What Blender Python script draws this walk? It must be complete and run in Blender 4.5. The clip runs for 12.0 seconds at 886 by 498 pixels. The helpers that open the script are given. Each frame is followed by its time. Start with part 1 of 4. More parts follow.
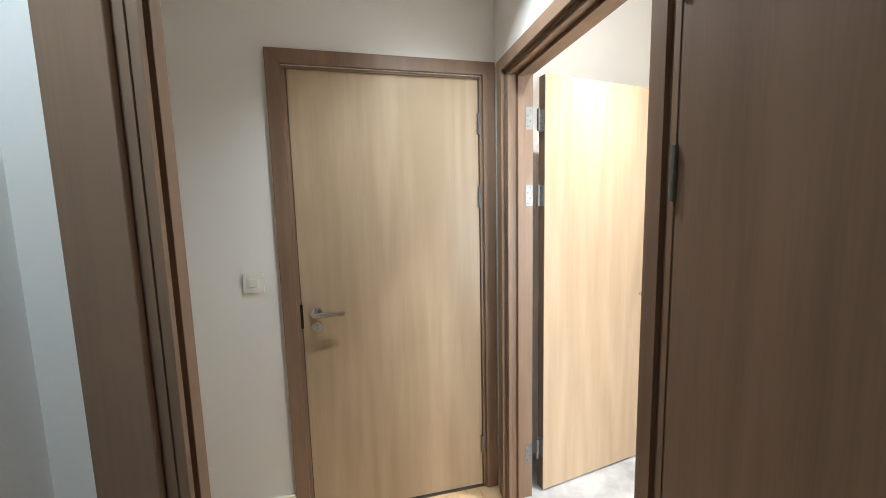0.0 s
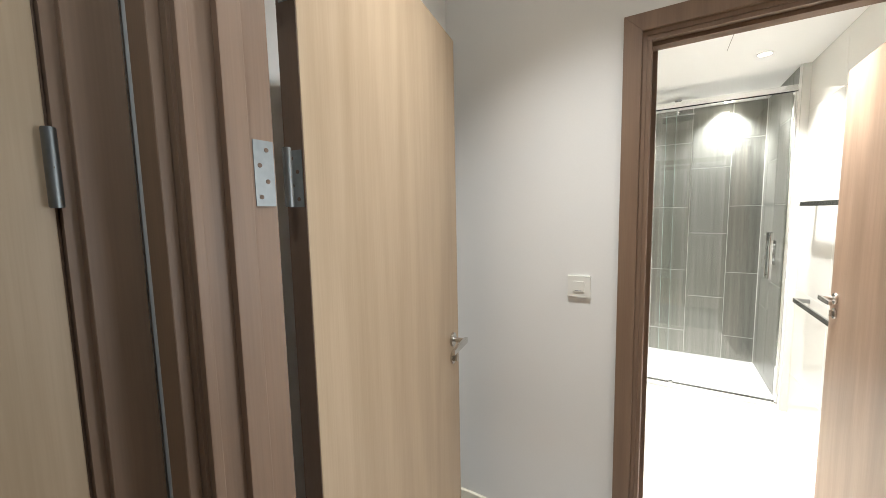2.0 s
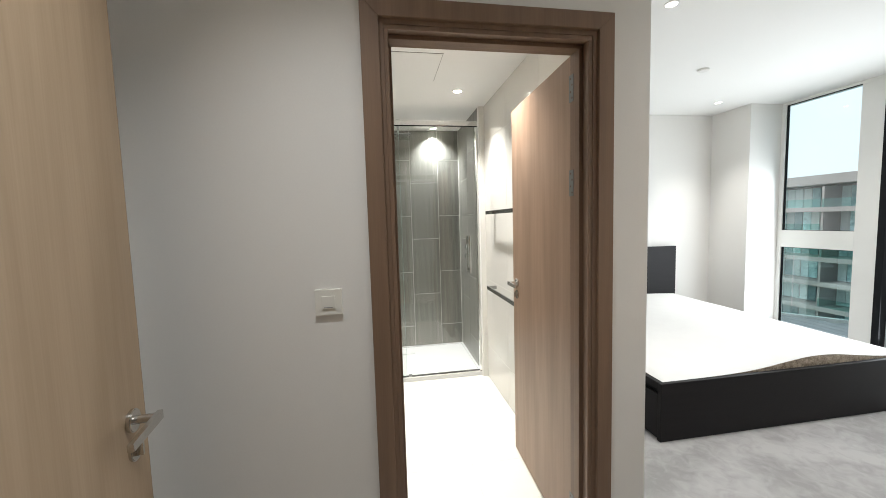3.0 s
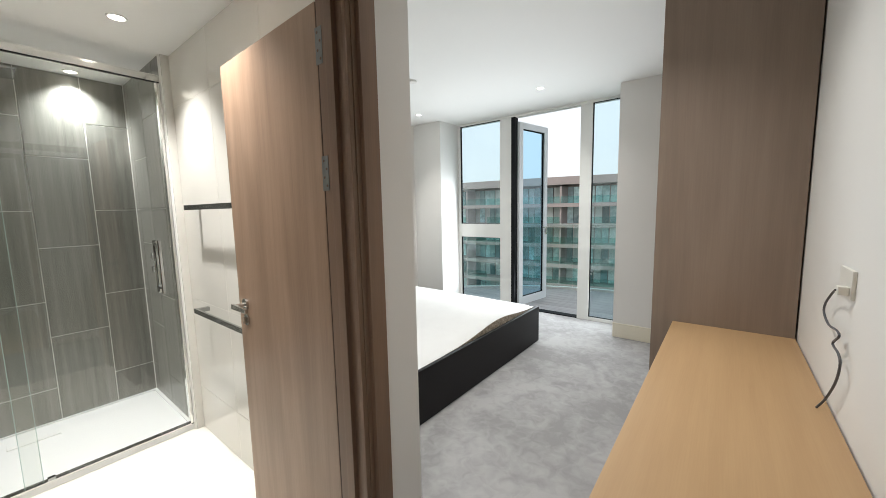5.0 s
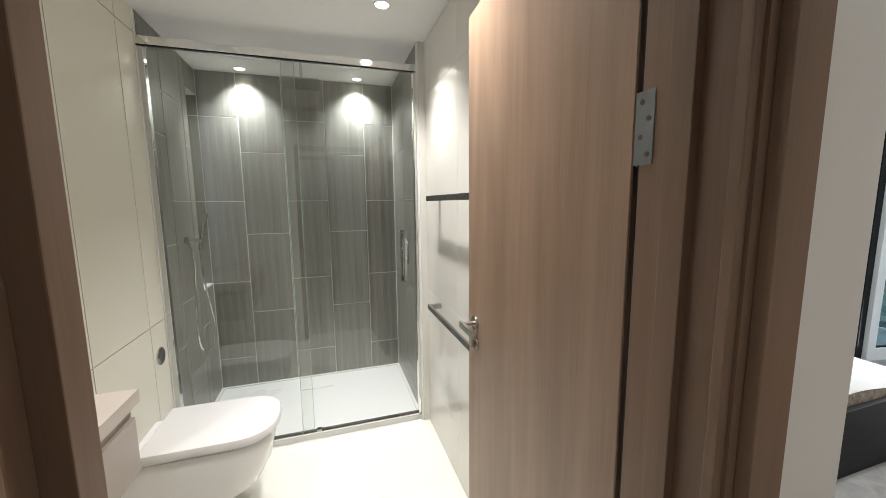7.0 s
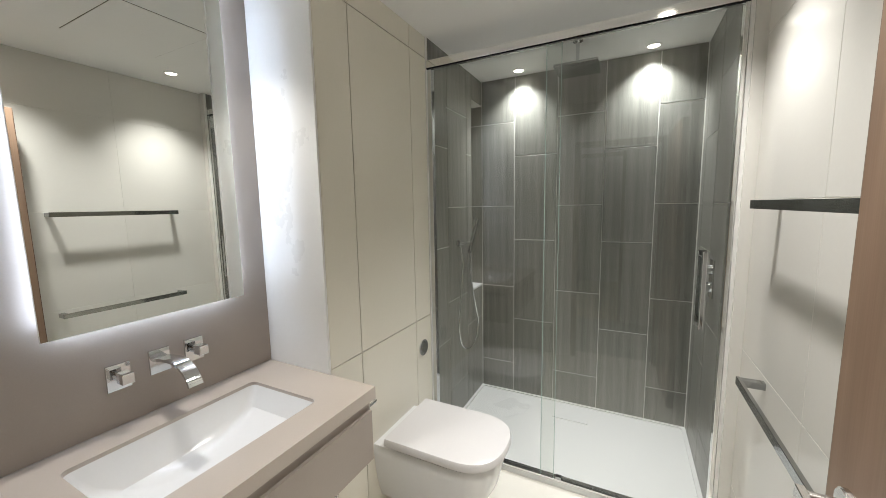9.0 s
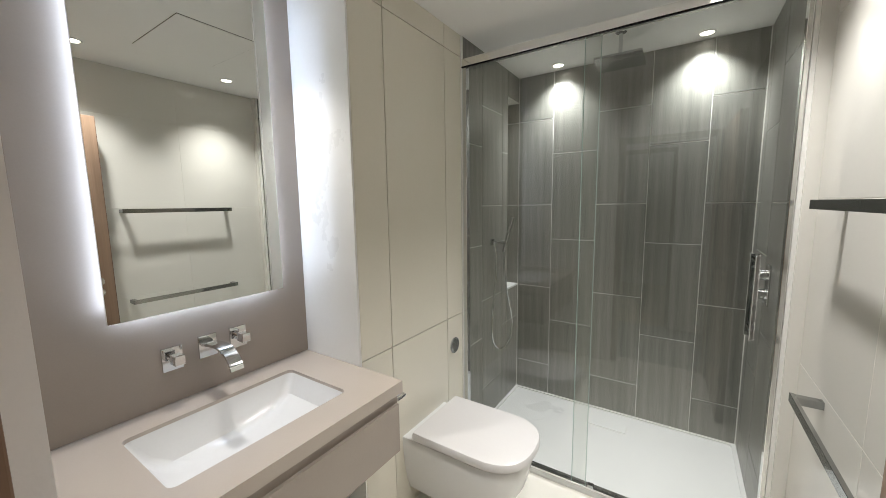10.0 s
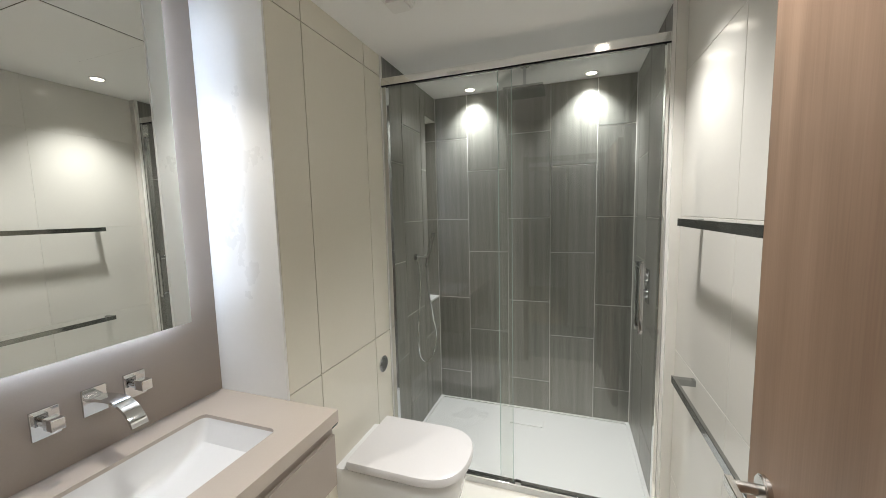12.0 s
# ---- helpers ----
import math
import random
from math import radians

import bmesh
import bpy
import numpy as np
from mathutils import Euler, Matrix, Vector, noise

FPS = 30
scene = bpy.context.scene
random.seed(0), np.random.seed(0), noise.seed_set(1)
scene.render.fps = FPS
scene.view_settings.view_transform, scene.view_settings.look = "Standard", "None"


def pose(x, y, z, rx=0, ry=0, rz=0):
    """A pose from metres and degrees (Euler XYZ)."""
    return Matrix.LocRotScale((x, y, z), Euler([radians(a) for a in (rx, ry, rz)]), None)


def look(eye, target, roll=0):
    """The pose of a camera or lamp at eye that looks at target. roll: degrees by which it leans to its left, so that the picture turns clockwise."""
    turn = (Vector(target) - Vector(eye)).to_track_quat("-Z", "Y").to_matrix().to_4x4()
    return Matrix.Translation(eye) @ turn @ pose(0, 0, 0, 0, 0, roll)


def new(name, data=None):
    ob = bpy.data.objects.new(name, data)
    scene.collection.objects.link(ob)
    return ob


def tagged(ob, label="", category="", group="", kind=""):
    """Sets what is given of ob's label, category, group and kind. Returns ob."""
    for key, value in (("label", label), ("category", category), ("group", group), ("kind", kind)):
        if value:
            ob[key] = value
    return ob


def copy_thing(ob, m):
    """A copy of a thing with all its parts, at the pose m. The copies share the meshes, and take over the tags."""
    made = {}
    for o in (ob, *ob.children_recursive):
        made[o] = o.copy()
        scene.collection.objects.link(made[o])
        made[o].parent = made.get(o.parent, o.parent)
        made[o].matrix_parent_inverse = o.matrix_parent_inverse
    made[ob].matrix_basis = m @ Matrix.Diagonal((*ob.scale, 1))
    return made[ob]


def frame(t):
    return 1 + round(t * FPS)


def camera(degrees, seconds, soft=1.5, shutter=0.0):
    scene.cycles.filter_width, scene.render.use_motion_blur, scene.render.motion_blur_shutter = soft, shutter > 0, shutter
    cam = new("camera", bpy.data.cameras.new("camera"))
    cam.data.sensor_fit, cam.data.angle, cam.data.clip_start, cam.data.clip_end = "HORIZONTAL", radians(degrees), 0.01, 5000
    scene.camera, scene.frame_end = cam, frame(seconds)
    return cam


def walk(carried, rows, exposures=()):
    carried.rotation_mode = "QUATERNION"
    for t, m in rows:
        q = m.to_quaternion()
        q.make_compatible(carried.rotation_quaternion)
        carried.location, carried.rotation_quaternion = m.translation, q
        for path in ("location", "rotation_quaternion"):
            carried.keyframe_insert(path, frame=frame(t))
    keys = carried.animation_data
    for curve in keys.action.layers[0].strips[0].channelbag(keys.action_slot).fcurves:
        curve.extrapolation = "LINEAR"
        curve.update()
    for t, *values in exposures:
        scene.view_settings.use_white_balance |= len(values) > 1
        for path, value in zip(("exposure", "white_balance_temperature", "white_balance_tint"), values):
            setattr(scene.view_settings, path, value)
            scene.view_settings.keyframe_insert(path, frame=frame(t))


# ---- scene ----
cam = camera(101.4, 12.0, soft=0.6)
PATH = [
    (0, (1.279, 0.388, 1.482), (-0.66, 0.827, 1.263), -1.4),
    (0.5, (0.87, 0.437, 1.494), (-1.068, 0.884, 1.279), -1.4),
    (1, (0.574, 0.54, 1.46), (-1.247, 1.351, 1.301), -1.8),
    (1.5, (0.375, 0.682, 1.478), (-1.165, 1.944, 1.282), -1.7),
    (2, (0.225, 0.82, 1.467), (-0.803, 2.525, 1.276), -1.2),
    (2.5, (0.117, 0.955, 1.47), (-0.201, 2.921, 1.287), -1.0),
    (3, (0.144, 1.076, 1.428), (0.463, 3.045, 1.274), -1.6),
    (3.5, (0.191, 1.196, 1.428), (1.136, 2.953, 1.288), -1.8),
    (5.5, (0.255, 1.552, 1.456), (1.83, 2.761, 1.218), -1.0),
    (6, (0.341, 1.67, 1.446), (1.571, 3.229, 1.203), -1.3),
    (6.5, (0.408, 1.809, 1.45), (1.279, 3.593, 1.203), -0.7),
    (8.3, (0.516, 2.351, 1.495), (0.158, 4.303, 1.247), -1.3),
    (8.5, (0.539, 2.366, 1.498), (-0.031, 4.268, 1.258), -1.1),
    (9, (0.603, 2.397, 1.497), (-0.297, 4.168, 1.26), -1.0),
    (9.5, (0.64, 2.423, 1.497), (-0.397, 4.116, 1.255), -0.9),
    (10, (0.647, 2.414, 1.499), (-0.446, 4.071, 1.255), -0.8),
    (10.5, (0.644, 2.391, 1.495), (-0.461, 4.042, 1.258), -0.9),
    (11, (0.641, 2.381, 1.511), (-0.328, 4.114, 1.268), -1.3),
    (11.5, (0.619, 2.376, 1.529), (-0.179, 4.196, 1.3), -1.3),
    (12, (0.584, 2.362, 1.54), (-0.075, 4.24, 1.341), -1.4),
]
EXPOSURES = [(0, 2.75), (0.5, 2.5), (1.0, 2.1), (1.5, 1.7), (2.0, 1.5), (2.5, 1.2), (3.0, 0.75), (3.5, 0.5), (5.5, 0.5), (6.5, 0.45), (8.5, 0.05), (12, 0.02)]
walk(cam, [(t, look(e, g, r)) for t, e, g, r in PATH], EXPOSURES)

# ---- world, sun, exposure ----
world = bpy.data.worlds.new("overcast_sky")
scene.world = world
world.use_nodes = True
wn, wl = world.node_tree.nodes, world.node_tree.links
sky = wn.new("ShaderNodeTexSky")
sky.sky_type = 'NISHITA'
sky.sun_disc = False
sky.sun_elevation = radians(38)
sky.sun_rotation = radians(320)
sky.dust_density = 4.0
veil = wn.new("ShaderNodeMixRGB")
veil.inputs[0].default_value = 0.75
veil.inputs[2].default_value = (9.0, 9.3, 9.6, 1)
wl.new(sky.outputs[0], veil.inputs[1])
wl.new(veil.outputs[0], wn["Background"].inputs[0])
wn["Background"].inputs[1].default_value = 0.10

sun_data = bpy.data.lights.new("sun", 'SUN')
sun_data.energy, sun_data.angle, sun_data.color = 1.9, radians(25), (1.0, 0.96, 0.9)
sun = new("sun", sun_data)
sun.matrix_world = look((-21, 25, 26), (0, 0, 0))

SPOT_BATH, SPOT_SHOWER, SPOT_BED, SPOT_VEST, SPOT_LOBBY, LED = 77, 64, 52, 42, 12.5, 3.0
LED_WATTS = 0.9
NEUTRAL = (1.0, 0.985, 0.955)

# daylight that the sky sends through the window recess
win_data = bpy.data.lights.new("window_daylight", 'AREA')
win_data.shape, win_data.size, win_data.size_y, win_data.energy, win_data.color = 'RECTANGLE', 2.2, 1.7, 38, (0.88, 0.95, 1.0)
win_lamp = new("window_daylight", win_data)
win_lamp.matrix_world = look((4.87, 3.6, 1.0), (2.0, 3.6, 0.9))


# ---- materials ----
def mat(name, c1, c2=None, rough=0.5, metal=0.0, scale=6.0, stretch=(1, 1, 1), fine=80.0, bump=0.0, bump_scale=None, random_tone=0.0, rough_var=0.08, coords="Object", spec=0.5):
    """Procedural surface: two scales of noise between two tones, varied gloss, fine relief."""
    m = bpy.data.materials.new(name)
    m.use_nodes = True
    n, l = m.node_tree.nodes, m.node_tree.links
    b = n["Principled BSDF"]
    c2 = c2 or tuple(v * 0.93 for v in c1)
    tc = n.new("ShaderNodeTexCoord")
    mp = n.new("ShaderNodeMapping")
    mp.inputs["Scale"].default_value = stretch
    l.new(tc.outputs[coords], mp.inputs[0])
    n1 = n.new("ShaderNodeTexNoise")
    n1.inputs["Scale"].default_value, n1.inputs["Detail"].default_value = scale, 5
    n2 = n.new("ShaderNodeTexNoise")
    n2.inputs["Scale"].default_value, n2.inputs["Detail"].default_value = fine, 3
    l.new(mp.outputs[0], n1.inputs[0])
    l.new(mp.outputs[0], n2.inputs[0])
    mix = n.new("ShaderNodeMath")
    mix.operation = 'MULTIPLY_ADD'
    mix.inputs[1].default_value = 0.35
    l.new(n2.outputs[0], mix.inputs[0])
    sc = n.new("ShaderNodeMath")
    sc.operation = 'MULTIPLY'
    sc.inputs[1].default_value = 0.65
    l.new(n1.outputs[0], sc.inputs[0])
    l.new(sc.outputs[0], mix.inputs[2])
    ramp = n.new("ShaderNodeValToRGB")
    ramp.color_ramp.elements[0].position, ramp.color_ramp.elements[1].position = 0.35, 0.65
    ramp.color_ramp.elements[0].color, ramp.color_ramp.elements[1].color = (*c2, 1), (*c1, 1)
    l.new(mix.outputs[0], ramp.inputs[0])
    out = ramp.outputs[0]
    if random_tone:
        oi = n.new("ShaderNodeObjectInfo")
        hs = n.new("ShaderNodeHueSaturation")
        mr = n.new("ShaderNodeMapRange")
        mr.inputs[3].default_value, mr.inputs[4].default_value = 1 - random_tone, 1 + random_tone
        l.new(oi.outputs["Random"], mr.inputs[0])
        l.new(mr.outputs[0], hs.inputs["Value"])
        l.new(out, hs.inputs["Color"])
        out = hs.outputs[0]
    l.new(out, b.inputs["Base Color"])
    rr = n.new("ShaderNodeMapRange")
    rr.inputs[3].default_value, rr.inputs[4].default_value = max(0.02, rough - rough_var), min(1, rough + rough_var)
    l.new(n1.outputs[0], rr.inputs[0])
    l.new(rr.outputs[0], b.inputs["Roughness"])
    b.inputs["Metallic"].default_value = metal
    b.inputs["Specular IOR Level"].default_value = spec
    if bump:
        bp = n.new("ShaderNodeBump")
        bp.inputs["Strength"].default_value = bump
        bp.inputs["Distance"].default_value = 0.004
        if bump_scale:
            n3 = n.new("ShaderNodeTexNoise")
            n3.inputs["Scale"].default_value, n3.inputs["Detail"].default_value = bump_scale, 4
            l.new(mp.outputs[0], n3.inputs[0])
            l.new(n3.outputs[0], bp.inputs["Height"])
        else:
            l.new(mix.outputs[0], bp.inputs["Height"])
        l.new(bp.outputs[0], b.inputs["Normal"])
    return m


def glass(name, tint, gloss_rough=0.0):
    """Thin clear pane: tinted see-through with a Fresnel gloss."""
    m = bpy.data.materials.new(name)
    m.use_nodes = True
    n, l = m.node_tree.nodes, m.node_tree.links
    n.remove(n["Principled BSDF"])
    tr, gl, mx, fr, pw, sc = (n.new("ShaderNode" + k) for k in ("BsdfTransparent", "BsdfGlossy", "MixShader", "LayerWeight", "Math", "Math"))
    tr.inputs[0].default_value = (*tint, 1)
    gl.inputs["Roughness"].default_value = gloss_rough
    fr.inputs[0].default_value = 0.5
    pw.operation, pw.inputs[1].default_value = 'POWER', 4.0
    sc.operation, sc.inputs[1].default_value, sc.inputs[2].default_value = 'MULTIPLY_ADD', 0.8, 0.055
    l.new(fr.outputs["Facing"], pw.inputs[0])
    l.new(pw.outputs[0], sc.inputs[0])
    l.new(sc.outputs[0], mx.inputs[0])
    l.new(tr.outputs[0], mx.inputs[1])
    l.new(gl.outputs[0], mx.inputs[2])
    l.new(mx.outputs[0], n["Material Output"].inputs[0])
    return m


def glow(name, colour, strength):
    m = bpy.data.materials.new(name)
    m.use_nodes = True
    n, l = m.node_tree.nodes, m.node_tree.links
    n.remove(n["Principled BSDF"])
    e = n.new("ShaderNodeEmission")
    e.inputs[0].default_value, e.inputs[1].default_value = (*colour, 1), strength
    l.new(e.outputs[0], n["Material Output"].inputs[0])
    return m


def veneer(name, pale, dark, rough=0.42, figure=0.5, spec=0.4, axis=2):
    """Sliced wood: long drawn-out figure, broad mottling and fine pores along one axis."""
    m = bpy.data.materials.new(name)
    m.use_nodes = True
    n, l = m.node_tree.nodes, m.node_tree.links
    b = n["Principled BSDF"]
    tc = n.new("ShaderNodeTexCoord")

    def noise_at(across, along, detail, distortion=0.0):
        mp, nz = n.new("ShaderNodeMapping"), n.new("ShaderNodeTexNoise")
        mp.inputs["Scale"].default_value = [along if k == axis else across for k in range(3)]
        nz.inputs["Scale"].default_value, nz.inputs["Detail"].default_value, nz.inputs["Distortion"].default_value = 1.0, detail, distortion
        l.new(tc.outputs["Object"], mp.inputs[0])
        l.new(mp.outputs[0], nz.inputs[0])
        return nz.outputs[0]

    def math_node(op, a, c, e=None):
        q = n.new("ShaderNodeMath")
        q.operation = op
        for k, v in enumerate((a, c, e)):
            if v is None:
                continue
            if isinstance(v, (int, float)):
                q.inputs[k].default_value = v
            else:
                l.new(v, q.inputs[k])
        return q.outputs[0]

    rings = math_node('SINE', math_node('MULTIPLY', noise_at(2.6, 0.28, 2, 0.3), 46.0), 0.0)
    broad, flecks, pores = noise_at(5.0, 0.9, 3, 0.4), noise_at(30.0, 1.6, 4), noise_at(260.0, 7.0, 2)
    v = math_node('MULTIPLY_ADD', rings, 0.055 * figure, 0.0)
    v = math_node('MULTIPLY_ADD', broad, 0.45, v)
    v = math_node('MULTIPLY_ADD', flecks, 0.35, v)
    v = math_node('MULTIPLY_ADD', pores, 0.20, v)
    ramp = n.new("ShaderNodeValToRGB")
    ramp.color_ramp.elements[0].position, ramp.color_ramp.elements[1].position = 0.36, 0.62
    ramp.color_ramp.elements[0].color, ramp.color_ramp.elements[1].color = (*dark, 1), (*pale, 1)
    l.new(v, ramp.inputs[0])
    l.new(ramp.outputs[0], b.inputs["Base Color"])
    rr = n.new("ShaderNodeMapRange")
    rr.inputs[3].default_value, rr.inputs[4].default_value = rough - 0.07, rough + 0.10
    l.new(broad, rr.inputs[0])
    l.new(rr.outputs[0], b.inputs["Roughness"])
    b.inputs["Specular IOR Level"].default_value = spec
    bp = n.new("ShaderNodeBump")
    bp.inputs["Strength"].default_value, bp.inputs["Distance"].default_value = 0.05, 0.002
    l.new(pores, bp.inputs["Height"])
    l.new(bp.outputs[0], b.inputs["Normal"])
    return m


M_PAINT = mat("wall_paint", (0.79, 0.775, 0.745), (0.765, 0.75, 0.72), 0.62, scale=1.3, fine=160, bump=0.05, bump_scale=220)
M_CEIL = mat("ceiling_paint", (0.88, 0.875, 0.855), (0.86, 0.855, 0.835), 0.7, scale=1.0, fine=150, bump=0.03, bump_scale=200)
M_SKIRT = mat("skirting_paint", (0.80, 0.75, 0.62), (0.77, 0.72, 0.60), 0.35, scale=3)
M_VENEER = veneer("door_veneer", (0.45, 0.335, 0.225), (0.37, 0.268, 0.172), 0.40, 1.0)
M_VENEER_DARK = veneer("architrave_veneer", (0.240, 0.155, 0.103), (0.180, 0.114, 0.075), 0.44, 0.7)
M_LEAF_BATH = veneer("pinkish_oak_veneer", (0.355, 0.238, 0.165), (0.250, 0.162, 0.110), 0.40, 0.8)
M_WARDROBE = veneer("wardrobe_laminate", (0.275, 0.208, 0.162), (0.230, 0.172, 0.132), 0.48, 0.6, 0.35)
M_DESK = veneer("desk_laminate", (0.50, 0.325, 0.170), (0.445, 0.283, 0.145), 0.42, 0.5, 0.4, 0)
M_EDGE = mat("leaf_edge_wood", (0.13, 0.075, 0.045), (0.10, 0.058, 0.034), 0.55, scale=4, stretch=(6, 6, 0.6))
M_STEEL = mat("brushed_steel", (0.66, 0.64, 0.61), (0.60, 0.58, 0.55), 0.24, 1.0, scale=60, rough_var=0.04)
M_HINGE = mat("zinc_hinge_plate", (0.25, 0.26, 0.26), (0.20, 0.21, 0.21), 0.45, 1.0, scale=30)
M_CHROME = mat("chrome", (0.68, 0.69, 0.70), (0.64, 0.65, 0.66), 0.06, 1.0, scale=5, rough_var=0.02)
M_CHROME_RAIL = mat("polished_header_metal", (0.86, 0.86, 0.85), (0.83, 0.83, 0.82), 0.10, 1.0, scale=5, rough_var=0.03)
M_DARK_CHROME = mat("polished_rail_metal", (0.42, 0.43, 0.43), (0.38, 0.39, 0.39), 0.09, 1.0, scale=5, rough_var=0.03)
M_PLASTIC = mat("switch_plastic", (0.78, 0.76, 0.70), (0.76, 0.74, 0.68), 0.32, scale=3)
M_TILE = mat("grey_striped_tile", (0.265, 0.260, 0.232), (0.150, 0.148, 0.130), 0.36, scale=2.2, stretch=(15, 0.35, 15), fine=26, bump=0.004, random_tone=0.09)
for node in M_TILE.node_tree.nodes:
    if node.type == 'VALTORGB':
        node.color_ramp.elements[0].position, node.color_ramp.elements[1].position = 0.36, 0.64
M_GROUT = mat("pale_grout", (0.74, 0.73, 0.69), (0.68, 0.67, 0.63), 0.8, scale=20)
M_CREAM = mat("cream_gloss_panel", (0.77, 0.735, 0.635), (0.75, 0.715, 0.615), 0.22, scale=1.2, rough_var=0.05)
M_CREAM_TILE = mat("cream_wall_tile", (0.73, 0.71, 0.66), (0.71, 0.69, 0.64), 0.16, scale=1.0, rough_var=0.05, random_tone=0.01)
M_CREAM_FLOOR = mat("cream_floor_tile", (0.80, 0.775, 0.705), (0.78, 0.755, 0.685), 0.30, scale=2.0, random_tone=0.012)
M_CREAM_GROUT = mat("cream_grout", (0.74, 0.715, 0.65), (0.72, 0.695, 0.63), 0.8, scale=20)
M_DARK_GAP = mat("shadow_gap_board", (0.10, 0.085, 0.06), (0.085, 0.07, 0.05), 0.7)
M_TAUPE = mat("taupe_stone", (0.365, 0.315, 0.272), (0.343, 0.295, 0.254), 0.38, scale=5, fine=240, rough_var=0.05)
# same taupe stone, paler: light falling on the worktop is put into its colour
M_TAUPE_LIT = mat("taupe_stone_lit", (0.50, 0.438, 0.38), (0.475, 0.413, 0.357), 0.34, scale=5, fine=240, rough_var=0.05)
M_CERAMIC = mat("white_ceramic", (0.79, 0.785, 0.775), (0.77, 0.765, 0.755), 0.08, scale=2, rough_var=0.03)
M_SEAT = mat("white_seat_plastic", (0.73, 0.71, 0.70), (0.71, 0.69, 0.68), 0.2, scale=2)
M_TRAY = mat("white_shower_tray", (0.75, 0.75, 0.74), (0.72, 0.72, 0.71), 0.3, scale=4)
M_WHITE_TRIM = mat("white_trim", (0.80, 0.79, 0.76), (0.78, 0.77, 0.74), 0.3, scale=4)
M_MIRROR = bpy.data.materials.new("mirror_silver")
M_MIRROR.use_nodes = True
M_MIRROR.node_tree.nodes["Principled BSDF"].inputs["Base Color"].default_value = (0.80, 0.82, 0.80, 1)
M_MIRROR.node_tree.nodes["Principled BSDF"].inputs["Metallic"].default_value = 1.0
M_MIRROR.node_tree.nodes["Principled BSDF"].inputs["Roughness"].default_value = 0.0
M_SHOWER_GLASS = glass("shower_glass", (0.955, 0.965, 0.955))
M_GLASS_EDGE = mat("glass_edge", (0.42, 0.55, 0.50), (0.38, 0.50, 0.46), 0.15)
M_WINDOW_GLASS = glass("tinted_window_glass", (0.87, 0.95, 0.97))
M_DOOR_GLASS = glass("blue_door_glass", (0.70, 0.87, 0.96))
M_BALUSTRADE = glass("balustrade_glass", (0.84, 0.95, 0.94))
M_FRAME = mat("white_window_frame", (0.80, 0.80, 0.77), (0.78, 0.78, 0.75), 0.4, scale=3)
M_GASKET = mat("black_gasket", (0.012, 0.013, 0.015), (0.009, 0.010, 0.011), 0.6, spec=0.12)
M_FRAME_GREY = mat("balcony_door_frame", (0.80, 0.84, 0.87), (0.77, 0.81, 0.84), 0.4, scale=3)
M_BLACK_WOOD = mat("black_brown_wood", (0.014, 0.013, 0.014), (0.009, 0.008, 0.009), 0.5, scale=3, stretch=(1, 8, 8), fine=30, bump=0.05, spec=0.2)
M_MATTRESS = mat("white_mattress_cloth", (0.73, 0.725, 0.71), (0.70, 0.695, 0.68), 0.85, scale=7, fine=260, bump=0.25, bump_scale=40)
M_MATTRESS_SIDE = mat("beige_quilted_side", (0.58, 0.50, 0.40), (0.20, 0.16, 0.12), 0.9, scale=34, fine=120, bump=0.4)
M_PLANK = mat("oak_floor_plank", (0.52, 0.37, 0.22), (0.43, 0.30, 0.175), 0.4, scale=2, stretch=(1.2, 10, 4), fine=20, random_tone=0.08)
M_DECK = mat("grey_deck_board", (0.44, 0.42, 0.425), (0.35, 0.335, 0.34), 0.75, scale=3, stretch=(10, 1, 4), fine=40, random_tone=0.08)
M_CONCRETE = mat("pale_concrete", (0.48, 0.47, 0.45), (0.42, 0.41, 0.39), 0.8, scale=1.5)
M_BRONZE = mat("brown_metal_cladding", (0.34, 0.29, 0.28), (0.28, 0.235, 0.228), 0.5, scale=0.6)
M_FAR_GLASS = mat("far_window_glass", (0.66, 0.84, 0.84), (0.22, 0.36, 0.38), 0.12, scale=0.5, fine=2.2, random_tone=0.5, spec=0.8)
M_FAR_DARK = mat("far_dark_glass", (0.22, 0.33, 0.35), (0.12, 0.19, 0.20), 0.12, scale=0.6, fine=2.0, random_tone=0.4, spec=0.8)
M_FAR_BALC = glass("far_balcony_glass", (0.74, 0.92, 0.90))
M_CURTAIN = mat("far_pale_blind", (0.80, 0.82, 0.80), (0.64, 0.68, 0.67), 0.8, scale=0.8, random_tone=0.2)
M_GROUND = mat("grass_and_paving", (0.12, 0.15, 0.08), (0.20, 0.20, 0.18), 0.9, scale=0.05, fine=0.8)
M_CABLE = mat("grey_cable", (0.10, 0.10, 0.11), (0.08, 0.08, 0.09), 0.5)
M_LED = glow("led_strip", (0.70, 0.82, 1.0), LED)
M_LAMP = glow("lamp_lens", (1.0, 0.93, 0.80), 14.0)


def carpet_material():
    """Cut-pile grey carpet with patches brushed light and dark."""
    m = mat("grey_cut_pile_carpet", (0.415, 0.406, 0.400), (0.290, 0.283, 0.278), 0.95, scale=2.0, fine=13, bump=0.5, bump_scale=420, spec=0.15)
    for node in m.node_tree.nodes:
        if node.type == 'VALTORGB':
            node.color_ramp.elements[0].position, node.color_ramp.elements[1].position = 0.40, 0.61
        if node.type == 'TEX_NOISE':
            node.inputs["Distortion"].default_value = 0.9
    return m


M_CARPET = carpet_material()


# ---- building helpers ----
def tag(ob, label, category, kind="", group=""):
    return tagged(ob, label, category, group, kind)


